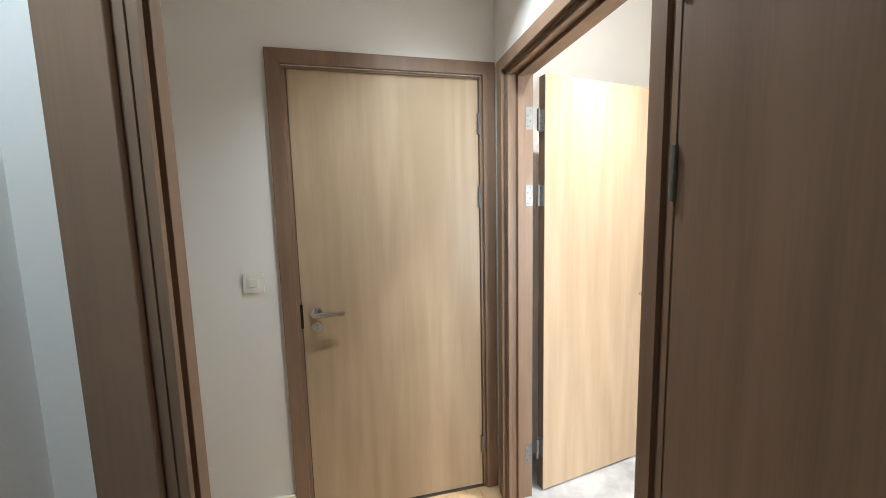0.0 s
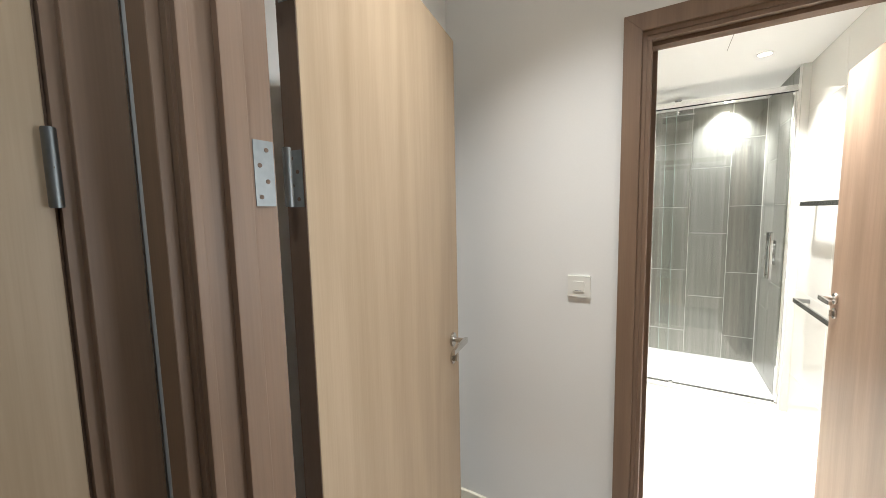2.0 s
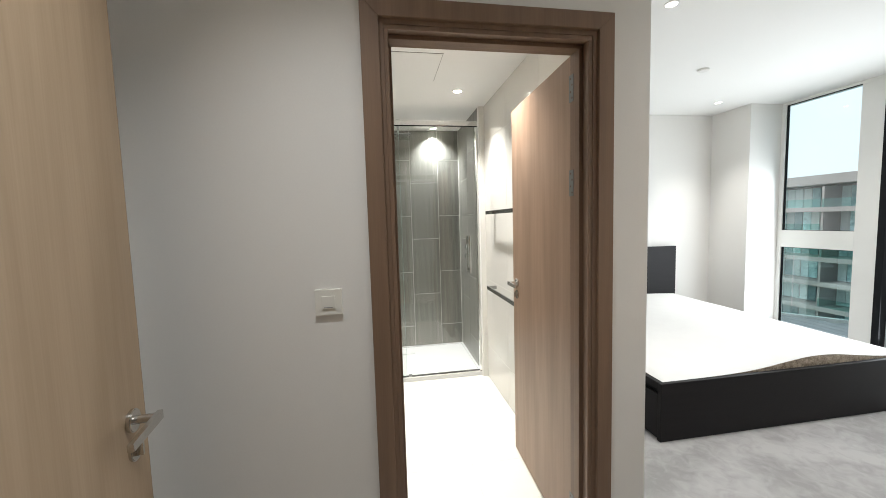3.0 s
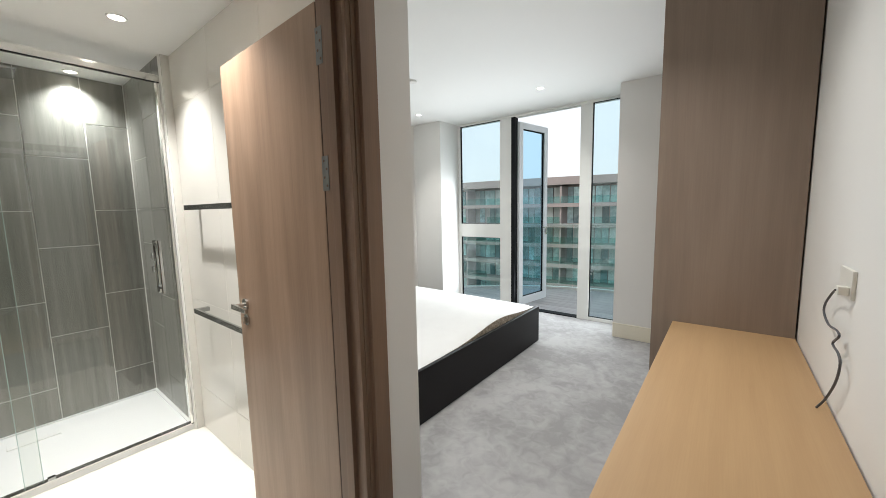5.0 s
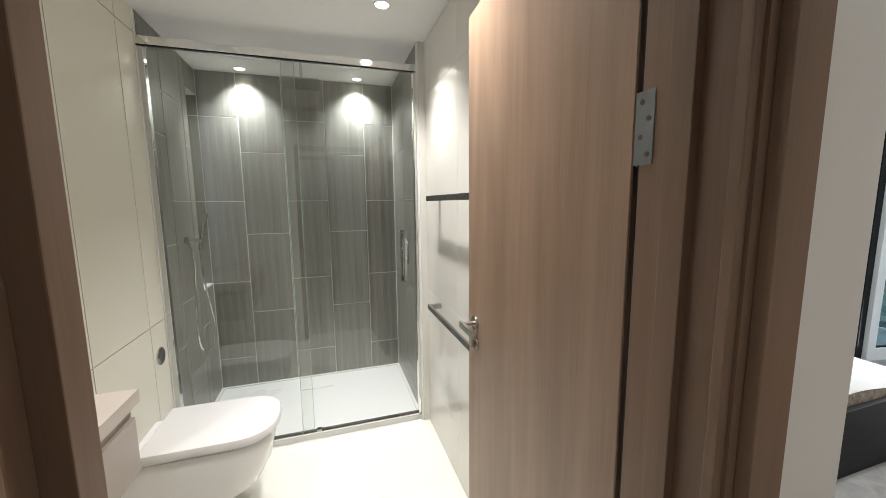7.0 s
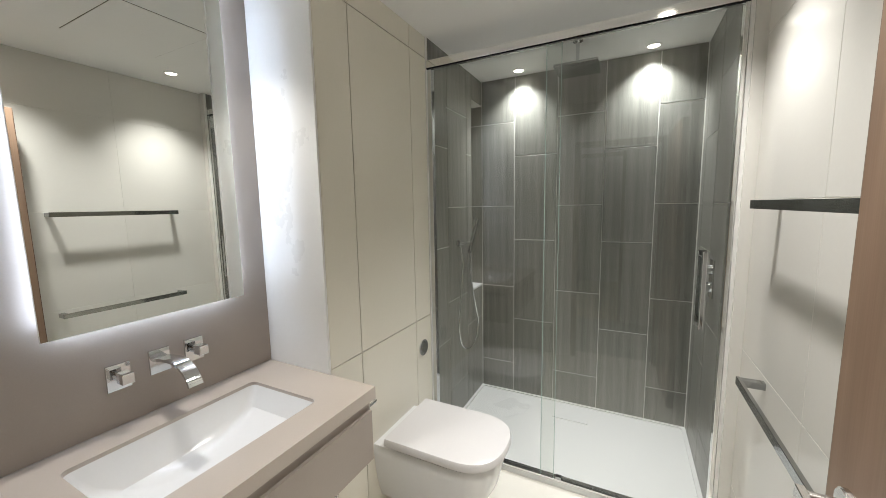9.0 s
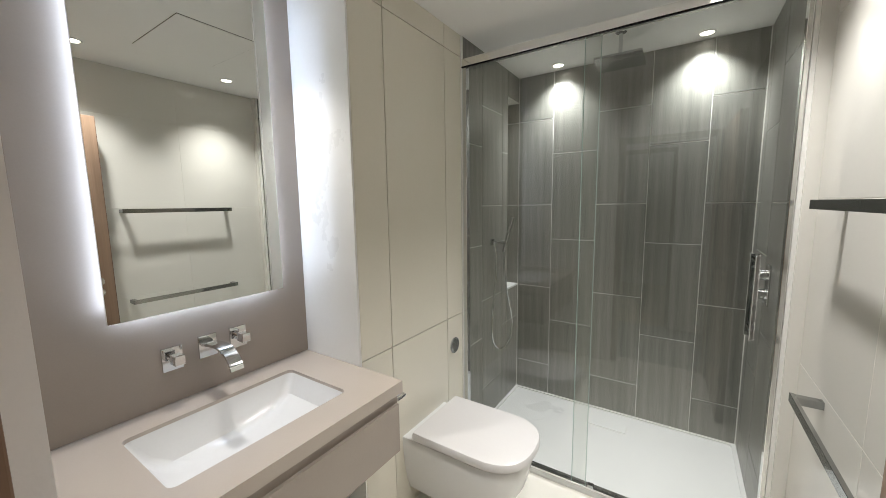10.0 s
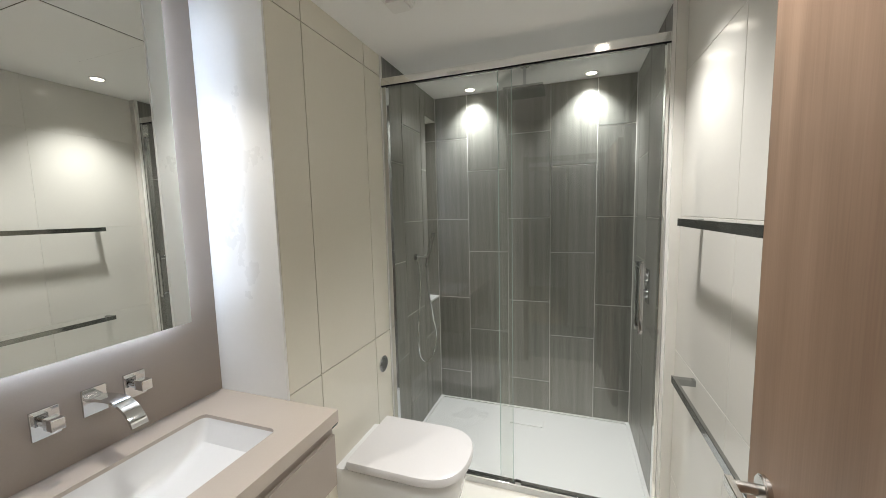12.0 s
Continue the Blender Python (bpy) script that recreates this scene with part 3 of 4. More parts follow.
downlight("bathroom_downlight", CB, NEUTRAL, SPOT_BATH, [(0.74, 3.86), (0.74, 3.06)], 104, "round recessed downlight in the bathroom ceiling", 1.0)
downlight("shower_downlight", CB, (0.97, 0.985, 1.0), SPOT_SHOWER, [(-0.10, 4.975), (0.705, 4.975)], 112, "round recessed downlight above the shower", 1.0, (0, 0.05, -0.6))
downlight("vanity_downlight", CB, NEUTRAL, 44, [(-0.655, 3.08)], 84, "round recessed downlight above the wash basin", 0.7)
# the one at (1.92, 1.98) is unseen, added to brighten desk and wardrobe
downlight("bedroom_downlight", CH, NEUTRAL, SPOT_BED, [(1.92, 3.12), (4.05, 3.10), (1.92, 1.98)], 128, "round recessed downlight in the bedroom ceiling", 1.0)
downlight("bedroom_downlight", CH, NEUTRAL, SPOT_BED, [(4.0, 4.79)], 76, "round recessed downlight in the bedroom ceiling", 1.0)
downlight("vestibule_downlight", CH, (0.95, 0.985, 1.0), SPOT_VEST, [(0.02, 1.60)], 100, "round recessed downlight near the bedroom door", 1.0)
# no fitting known here: lamp added to brighten the closed door and lobby walls
downlight("lobby_fill", CL, (0.80, 0.92, 1.0), SPOT_LOBBY, [(0.14, 0.70)], 124, "unseen ceiling lamp added to brighten the lobby", 0.8)
# unseen lamp, added in place of cool daylight reaching the corridor from behind
downlight("corridor_fill", CL, (0.70, 0.88, 1.0), 14, [(0.93, 0.06)], 54, "unseen ceiling lamp added as cool fill in the corridor", 1.0, (-0.33, -0.08, -2.55))

alarm = thing("smoke_alarm", (2.99, 3.97, CH), "small white smoke alarm on the bedroom ceiling", "smoke alarm")
part("body", disc((2.99, 3.97, CH - 0.008), "z", 0.045, 0.016, bev=0.004), M_WHITE_TRIM, alarm, smooth=True)
vent = thing("ceiling_vent", (-0.09, 3.80, CB), "white rounded square extract vent in the ceiling", "vent")
part("frame", loft([rounded_rect(-0.15, -0.03, 3.74, 3.86, 0.022, CB), rounded_rect(-0.15, -0.03, 3.74, 3.86, 0.022, CB - 0.006), rounded_rect(-0.142, -0.038, 3.748, 3.852, 0.02, CB - 0.014)]), M_WHITE_TRIM, vent, smooth=True)
part("cover", loft([rounded_rect(-0.132, -0.048, 3.758, 3.842, 0.014, CB - 0.014), rounded_rect(-0.132, -0.048, 3.758, 3.842, 0.014, CB - 0.026)]), M_WHITE_TRIM, vent, smooth=True)
hatch = thing("access_panel", (0.25, 3.46, CB), "flush white access panel in the bathroom ceiling", "access panel")
part("panel", boxes((-0.03, 0.53, 3.26, 3.67, CB - 0.003, CB), bev=0.001), M_CEIL, hatch)
bm = boxes((-0.034, 0.534, 3.2575, 3.260, CB - 0.0012, CB), (-0.034, 0.534, 3.670, 3.6725, CB - 0.0012, CB), (0.530, 0.5325, 3.26, 3.67, CB - 0.0012, CB), (-0.034, -0.0315, 3.26, 3.67, CB - 0.0012, CB))
part("joint", bm, M_DARK_GAP, hatch, "thin dark joint")

# ---- bathroom: panelled cistern wall, vanity, mirror ----
XC = -0.417
cab = thing("cistern_wall_unit", (-0.59, 3.82, 0), "cream gloss panelled cistern wall with thin dark joints", "panelled unit")
part("carcass", boxes((-0.767, XC - 0.018, 3.413, 4.225, 0, CB)), M_DARK_GAP, cab, "dark carcass behind the panels")
part("side_panel", boxes((-0.767, XC - 0.002, 3.405, 3.413, 0.0, CB)), M_WHITE_TRIM, cab, "white return panel beside the mirror")
J = 0.0022
ys, zs = (3.413, 3.600, 4.062, 4.225), (0.0, 0.860, 2.298, CB)
for a in range(3):
    for b in range(3):
        part("panel", boxes((XC - 0.018, XC, ys[a] + (J if a else 0), ys[a + 1] - (J if a < 2 else 0), zs[b] + (J if b else 0.002), zs[b + 1] - (J if b < 2 else 0)), bev=0.0008), M_CREAM, cab)
part("edge_trim", boxes((XC - 0.004, XC + 0.002, 3.4005, 3.406, 0.845, CB)), M_WHITE_TRIM, cab)
part("edge_trim", boxes((XC - 0.018, XC + 0.004, 4.226, 4.236, 0.0, CB)), M_WHITE_TRIM, cab)
flush = thing("flush_button", (XC, 4.13, 0.69), "round chrome flush button on the cream panel", "flush button")
part("bezel", disc((XC + 0.004, 4.13, 0.69), "x", 0.046, 0.008, bev=0.002), M_CHROME, flush, smooth=True)
part("button", disc((XC + 0.009, 4.13, 0.69), "x", 0.034, 0.006, bev=0.0015), M_DARK_CHROME, flush, smooth=True)

panel = thing("splashback", (-0.76, 2.94, 1.6), "taupe stone splashback filling the vanity recess", "splashback")
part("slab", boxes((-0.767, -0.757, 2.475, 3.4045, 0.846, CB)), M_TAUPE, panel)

mirror = thing("wall_mirror", (-0.74, 3.0, 1.76), "rectangular backlit mirror on the taupe splashback", "mirror")
MY0, MY1, MZ0, MZ1 = 2.722, 3.274, 1.166, 2.345
part("backing", boxes((-0.757, -0.718, MY0 + 0.024, MY1 - 0.024, MZ0 + 0.024, MZ1 - 0.024)), M_WHITE_TRIM, mirror)
part("glass", boxes((-0.718, -0.712, MY0, MY1, MZ0, MZ1), bev=0.001), M_MIRROR, mirror, "silvered mirror glass")
LX0, LX1 = -0.744, -0.734
for r in ((LX0, LX1, MY0 + 0.016, MY0 + 0.024, MZ0 + 0.03, MZ1 - 0.03), (LX0, LX1, MY1 - 0.024, MY1 - 0.016, MZ0 + 0.03, MZ1 - 0.03), (LX0, LX1, MY0 + 0.030, MY1 - 0.030, MZ0 + 0.016, MZ0 + 0.024), (LX0, LX1, MY0 + 0.030, MY1 - 0.030, MZ1 - 0.024, MZ1 - 0.016)):
    part("led_strip", boxes(r), M_LED, mirror, "cool white led strip")

for i, (y, z, dy, dz, long) in enumerate(((MY0 + 0.014, 1.755, -1, 0, 1.12), (MY1 - 0.014, 1.755, 1, 0, 1.12), (2.998, MZ0 + 0.014, 0, -1, 0.50), (2.998, MZ1 - 0.014, 0, 1, 0.50))):
    d = bpy.data.lights.new("led_strip_light", 'AREA')
    d.shape, d.size, d.size_y, d.energy, d.color = 'RECTANGLE', 0.012, long, LED_WATTS * long, (0.66, 0.78, 1.0)
    s = new("led_strip_light", d)
    s.matrix_world = Matrix.Translation((-0.738, y, z)) @ Matrix(((1, 0, 0, 0), (0, -dz, -dy, 0), (0, dy, -dz, 0), (0, 0, 0, 1)))

vanity = thing("vanity_unit", (-0.49, 2.94, 0.55), "wall-hung taupe vanity unit with one drawer", "vanity")
VX, VZ = -0.197, 0.845
BXa, BXb, BYa, BYb = -0.648, -0.318, 2.702, 3.240
top = boxes((-0.757, BXa, 2.476, 3.404, VZ - 0.045, VZ), (BXb, VX, 2.476, 3.404, VZ - 0.045, VZ), (BXa, BXb, 2.476, BYa, VZ - 0.045, VZ), (BXa, BXb, BYb, 3.404, VZ - 0.045, VZ))
for sx, sy in ((BXa, BYa), (BXb, BYa), (BXa, BYb), (BXb, BYb)):
    dx, dy, r = (1 if sx == BXa else -1), (1 if sy == BYa else -1), 0.022
    arc = [(sx + dx * r * (1 - math.cos(radians(a))), sy + dy * r * (1 - math.sin(radians(a)))) for a in range(0, 91, 15)]
    o = [(sx, sy)] + arc
    loft([[(x, y, VZ - 0.045) for x, y in o], [(x, y, VZ) for x, y in o]], bm=top)
part("worktop", top, M_TAUPE_LIT, vanity, "taupe stone worktop with a cut-out")
part("shadow_rail", boxes((VX - 0.045, VX - 0.030, 2.476, 3.404, VZ - 0.100, VZ - 0.045)), M_TAUPE, vanity)
part("body", boxes((-0.757, VX - 0.040, 2.476, 3.398, 0.555, 0.590), (-0.757, -0.74, 2.476, 3.398, 0.59, 0.77), (-0.74, VX - 0.040, 3.385, 3.398, 0.59, 0.773)), M_TAUPE, vanity)
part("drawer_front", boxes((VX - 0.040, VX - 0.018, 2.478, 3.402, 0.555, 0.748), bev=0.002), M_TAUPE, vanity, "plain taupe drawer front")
basin = thing("wash_basin", (-0.48, 2.97, 0.70), "white ceramic undermount basin in the worktop", "basin")
ZB = VZ - 0.012
bowl = loft([rounded_rect(BXa + i, BXb - i2, BYa + j, BYb - j2, r, z) for i, i2, j, j2, r, z in ((-0.0, -0.0, -0.0, -0.0, 0.024, ZB), (0.004, 0.004, 0.006, 0.006, 0.026, ZB - 0.02), (0.012, 0.018, 0.03, 0.03, 0.034, ZB - 0.07), (0.03, 0.05, 0.07, 0.10, 0.045, ZB - 0.105), (0.07, 0.10, 0.13, 0.18, 0.04, ZB - 0.118), (0.12, 0.14, 0.22, 0.26, 0.02, ZB - 0.122))], False, True)
ob = part("bowl", bowl, M_CERAMIC, basin, smooth=True)


def tap_valve(y, z):
    v = thing("tap_handle", (-0.757, y, z), "square chrome wall tap handle over the basin", "tap", "", "basin taps")
    pl = part("plate", boxes((-0.757, -0.749, y - 0.030, y + 0.030, z - 0.040, z + 0.040), bev=0.0012), M_CHROME, v)
    part("stem", disc((-0.738, y, z), "x", 0.012, 0.024), M_CHROME, pl, smooth=True)
    part("lever", boxes((-0.730, -0.690, y - 0.015, y + 0.015, z - 0.010, z + 0.022), bev=0.002), M_CHROME, pl)


tap_valve(2.882, 1.000)
tap_valve(3.098, 1.008)
spout = thing("basin_spout", (-0.757, 2.992, 1.008), "curved flat chrome spout above the basin", "tap")
part("plate", boxes((-0.757, -0.749, 2.962, 3.022, 0.968, 1.048), bev=0.0012), M_CHROME, spout)
path = smooth_path([(-0.750, 2.992, 1.016), (-0.700, 2.992, 1.024), (-0.640, 2.992, 1.026), (-0.592, 2.992, 1.008), (-0.566, 2.992, 0.980), (-0.558, 2.992, 0.962)], 6)
rings = []
for i, p in enumerate(path):
    d = (path[min(i + 1, len(path) - 1)] - path[max(i - 1, 0)]).normalized()
    nrm = Vector((-d.z, 0, d.x))
    rings.append([p + Vector((0, s * 0.021, 0)) + nrm * 0.0045 * u for s, u in ((-1, -1), (1, -1), (1, 1), (-1, 1))])
part("arm", loft(rings), M_CHROME, spout, "bent flat chrome arm", True)

roll = thing("toilet_roll_holder", (XC, 3.62, 0.64), "small chrome toilet roll holder on the cream panel", "roll holder")
part("mount", boxes((XC, XC + 0.012, 3.60, 3.64, 0.62, 0.66), bev=0.002), M_CHROME, roll)
part("arm", tube(smooth_path([(XC + 0.010, 3.62, 0.64), (XC + 0.042, 3.62, 0.64), (XC + 0.052, 3.61, 0.64), (XC + 0.052, 3.565, 0.64)], 6), 0.006, 10), M_CHROME, roll, smooth=True)


# ---- toilet ----
def d_loop(x0, x1, hw, yc, z, n=18):
    """D outline: square at the wall x0, rounded at the front x1."""
    out = [(x0, yc - hw, z)]
    xs = x1 - hw * 1.02
    out.append(((x0 + xs) / 2, yc - hw, z))
    for k in range(n + 1):
        a = radians(-90 + 180 * k / n)
        ca, sa = math.cos(a), math.sin(a)
        e = 0.78
        out.append((xs + hw * 1.02 * abs(ca) ** e, yc + hw * math.copysign(abs(sa) ** e, sa), z))
    out.append(((x0 + xs) / 2, yc + hw, z))
    out.append((x0, yc + hw, z))
    return out


WC_Y = 3.835
toilet = thing("toilet", (-0.2, WC_Y, 0.08), "white wall-hung toilet with closed lid", "toilet")
part("bowl", loft([d_loop(XC, x, w, WC_Y, z) for x, w, z in ((-0.13, 0.11, 0.085), (-0.02, 0.135, 0.10), (0.075, 0.155, 0.16), (0.125, 0.172, 0.25), (0.145, 0.182, 0.34), (0.150, 0.184, 0.388), (0.147, 0.181, 0.394))]), M_CERAMIC, toilet, "white ceramic bowl", True)
part("seat", loft([d_loop(-0.345, x, w, WC_Y, z) for x, w, z in ((0.154, 0.180, 0.3965), (0.158, 0.184, 0.399), (0.158, 0.184, 0.408), (0.156, 0.182, 0.411))]), M_SEAT, toilet, "white seat ring", True)
part("lid", loft([d_loop(-0.345, x, w, WC_Y, z) for x, w, z in ((0.165, 0.190, 0.4125), (0.174, 0.198, 0.4155), (0.175, 0.199, 0.436), (0.170, 0.194, 0.446), (0.150, 0.176, 0.450))]), M_SEAT, toilet, "white closed lid", True)
for y in (-0.07, 0.07):
    part("lid_hinge", disc((-0.362, WC_Y + y, 0.412), "y", 0.012, 0.05, 16), M_CHROME, toilet, "chrome lid hinge", True)

# ---- shower ----
tray = thing("shower_tray", (0.3, 4.65, 0), "flat white shower tray with a covered drain", "shower tray")
part("base", loft([rounded_rect(XC, 0.993, 4.236, 5.070, 0.004, z) for z in (0.0005, 0.036)] + [rounded_rect(XC + 0.03, 0.97, 4.27, 5.05, 0.02, z) for z in (0.038, 0.028)]), M_TRAY, tray)
part("drain_cover", loft([rounded_rect(0.19, 0.42, 4.838, 4.920, 0.006, z) for z in (0.0285, 0.0335)] + [rounded_rect(0.193, 0.417, 4.841, 4.917, 0.006, 0.035)]), M_TRAY, tray, "rectangular white drain cover")
part("drain_gap", boxes((0.1875, 0.4225, 4.8355, 4.9225, 0.0282, 0.0286)), M_CREAM_GROUT, tray)

SY = 4.248
screen = thing("shower_screen", (0.3, SY, 0), "sliding clear glass shower screen with chrome rails", "shower screen")
part("wall_profile", boxes((XC + 0.003, XC + 0.030, SY - 0.012, SY + 0.022, 0.036, 2.248), bev=0.002), M_CHROME, screen)
part("wall_profile", boxes((0.972, 0.999, SY - 0.016, SY + 0.022, 0.036, 2.248), bev=0.002), M_CHROME_RAIL, screen)
part("header_rail", boxes((XC + 0.003, 0.999, SY - 0.018, SY + 0.024, 2.248, 2.288), bev=0.002), M_CHROME_RAIL, screen, "polished chrome header rail")
part("header_seal", boxes((XC + 0.003, 0.999, SY - 0.0185, SY - 0.009, 2.2425, 2.2478)), M_GASKET, screen, "black seal under the header")
part("sill_rail", boxes((XC + 0.003, 0.999, SY - 0.016, SY + 0.022, 0.0362, 0.046), bev=0.001), M_CHROME, screen)
gp = part("fixed_pane", boxes((XC + 0.026, 0.300, SY + 0.008, SY + 0.014, 0.046, 2.248)), M_SHOWER_GLASS, screen, "clear fixed pane")
gs = part("sliding_pane", boxes((0.236, 0.976, SY - 0.008, SY - 0.002, 0.046, 2.248)), M_SHOWER_GLASS, screen, "clear sliding pane")
part("pane_edge", boxes((0.300, 0.3025, SY + 0.008, SY + 0.014, 0.046, 2.248)), M_GLASS_EDGE, gp, "greenish glass edge")
part("pane_edge", boxes((0.2335, 0.236, SY - 0.008, SY - 0.002, 0.046, 2.248)), M_GLASS_EDGE, gs)
for o in (gp, gs):
    o.visible_shadow = False
part("floor_guide", boxes((0.315, 0.345, SY - 0.018, SY + 0.006, 0.046, 0.062), bev=0.002), M_DARK_CHROME, gs)
hb = boxes((0.888, 0.906, SY - 0.046, SY - 0.032, 0.955, 1.290), bev=0.004)
pull = part("pull_handle", hb, M_CHROME, gs, "flat chrome pull handle")
part("inner_handle", boxes((0.880, 0.914, SY + 0.024, SY + 0.032, 0.955, 1.290), bev=0.003), M_CHROME, gs, "flat steel grip inside the shower")
for z in (0.985, 1.262):
    part("stand_off", disc((0.897, SY - 0.007, z), "y", 0.007, 0.062, 12), M_CHROME, gs, smooth=True)

head = thing("rain_shower", (0.33, 4.67, CB), "square chrome rain shower head hanging from the ceiling", "shower head")
part("flange", disc((0.318, 4.68, CB - 0.005), "z", 0.028, 0.010, bev=0.002), M_CHROME, head, smooth=True)
part("arm", tube([(0.318, 4.68, CB), (0.318, 4.68, 2.262)], 0.010, 14), M_CHROME, head, smooth=True)
part("plate", boxes((0.205, 0.435, 4.565, 4.795, 2.248, 2.262), bev=0.003), M_DARK_CHROME, head, "square chrome spray plate")

mixer = thing("shower_mixer", (1.0, 4.575, 1.12), "chrome shower mixer plate with two round knobs", "shower mixer")
part("plate", boxes((0.984, 0.991, 4.535, 4.615, 1.02, 1.21), bev=0.002), M_CHROME, mixer)
for z in (1.160, 1.072):
    kn = part("knob", disc((0.965, 4.575, z), "x", 0.025, 0.056, bev=0.003), M_CHROME, mixer, "round chrome knob", True)
    part("pin", disc((0.952, 4.575 - 0.028, z), "y", 0.0045, 0.03, 10), M_CHROME, kn, smooth=True)

hand = thing("hand_shower", (XC + 0.03, 4.775, 1.22), "chrome hand shower on a wall bracket with hose", "hand shower")
XT = XC + 0.009
part("wall_elbow", boxes((XT, XT + 0.012, 4.585, 4.625, 1.225, 1.265), bev=0.003), M_DARK_CHROME, hand)
part("bracket", tube([(XT + 0.010, 4.605, 1.245), (XT + 0.045, 4.655, 1.240), (XT + 0.050, 4.715, 1.236)], 0.010, 12), M_CHROME, hand, smooth=True)
part("handset", tube([(XT + 0.048, 4.695, 1.170), (XT + 0.052, 4.720, 1.235), (XT + 0.062, 4.758, 1.320), (XT + 0.072, 4.790, 1.400)], 0.0120, 12), M_DARK_CHROME, hand, smooth=True)
part("hose", tube(smooth_path([(XT + 0.048, 4.695, 1.175), (XT + 0.048, 4.715, 1.00), (XT + 0.048, 4.780, 0.82), (XT + 0.048, 4.845, 0.66), (XT + 0.048, 4.840, 0.56), (XT + 0.048, 4.765, 0.495), (XT + 0.048, 4.650, 0.500), (XT + 0.048, 4.545, 0.57), (XT + 0.048, 4.510, 0.70), (XT + 0.045, 4.555, 0.92), (XT + 0.035, 4.610, 1.12), (XT + 0.015, 4.612, 1.235)], 8), 0.0056, 8), M_CHROME, hand, "flexible chrome hose", True)

# ---- towel rails on the cream wall ----
def towel_rail(z):
    t = thing("towel_rail", (0.99, 3.58, z), "flat polished metal towel rail on the cream wall", "towel rail", "", "pair of towel rails")
    part("bar", boxes((0.964, 0.976, 3.25, 3.935, z - 0.014, z + 0.014), bev=0.0012), M_DARK_CHROME, t, "flat polished bar")
    for y in (3.25, 3.908):
        part("bracket", boxes((0.976, 1.040, y, y + 0.027, z - 0.012, z + 0.012), bev=0.001), M_DARK_CHROME, t)


towel_rail(1.484)
towel_rail(0.873)

# ---- bed ----
bed = thing("bed", (2.835, 4.1, 0), "low black-brown wooden double bed frame with headboard", "bed")
X0, X1, Y0, Y1 = 1.807, 3.863, 3.012, 5.20
part("foot_board", boxes((X0, X1, Y0, Y0 + 0.030, 0.0, 0.377), bev=0.003), M_BLACK_WOOD, bed)
part("side_rail", boxes((X0, X0 + 0.035, Y0 + 0.030, Y1, 0.335, 0.377), bev=0.003), M_BLACK_WOOD, bed)
part("side_rail", boxes((X1 - 0.035, X1, Y0 + 0.030, Y1, 0.0, 0.377), bev=0.003), M_BLACK_WOOD, bed)
for a, b in ((Y0 + 0.034, Y0 + 1.07), (Y0 + 1.076, Y1 - 0.004)):
    dr = part("drawer", boxes((X0 + 0.003, X0 + 0.022, a, b, 0.012, 0.300), bev=0.002), M_BLACK_WOOD, bed, "black-brown bed drawer front")
part("inner_board", boxes((X0 + 0.035, X0 + 0.045, Y0 + 0.030, Y1, 0.0, 0.335)), M_BLACK_WOOD, bed)
part("slat_base", boxes((X0 + 0.045, X1 - 0.035, Y0 + 0.030, Y1, 0.26, 0.285)), M_BLACK_WOOD, bed)
part("headboard", boxes((X0, X1, Y1, Y1 + 0.05, 0.0, 1.025), bev=0.004), M_BLACK_WOOD, bed, "tall plain black-brown headboard")


def mattress_mesh(nx=60, ny=40):
    bm = bmesh.new()
    grid = []
    mx0, mx1, my0, my1 = X0 + 0.045, X1 - 0.05, Y0 + 0.036, Y1 - 0.02
    for j in range(ny + 1):
        row = []
        for i in range(nx + 1):
            u, v = i / nx, j / ny
            x, y = mx0 + (mx1 - mx0) * u, my0 + (my1 - my0) * v
            lift = 0.070 * math.exp(-((u - 0.62) / 0.24) ** 2) * math.exp(-(v / 0.35) ** 2)
            z = 0.388 + lift + 0.03 * math.sin(math.pi * u) * min(1, v * 3) + 0.035 * v
            z += 0.006 * noise.noise(Vector((x * 2.2, y * 2.2, 0)))
            edge = min(u, 1 - u, v, 1 - v)
            z -= 0.018 * max(0, 1 - edge * 40) ** 2
            row.append(bm.verts.new((x, y, z)))
        grid.append(row)
    for j in range(ny):
        for i in range(nx):
            bm.faces.new((grid[j][i], grid[j][i + 1], grid[j + 1][i + 1], grid[j + 1][i]))
    return bm, grid


mattress = thing("mattress", (2.83, 4.1, 0.285), "thin white mattress with a wavy beige-quilted side", "mattress")
bm, grid = mattress_mesh()
side = bmesh.new()
rim = [v.co.copy() for v in grid[0]] + [r[-1].co.copy() for r in grid[1:]] + [v.co.copy() for v in reversed(grid[-1][:-1])] + [r[0].co.copy() for r in reversed(grid[1:-1])]
loft([[(p.x, p.y, 0.287) for p in rim], [(p.x + (2.83 - p.x) * -0.003, p.y + (4.1 - p.y) * -0.003, (p.z + 0.287) / 2) for p in rim], [(p.x, p.y, p.z - 0.004) for p in rim]], True, False, bm=side)
part("cover", bm, M_MATTRESS, mattress, "white cloth top", True)
part("border", side, M_MATTRESS_SIDE, mattress, "beige dotted quilted border", True)

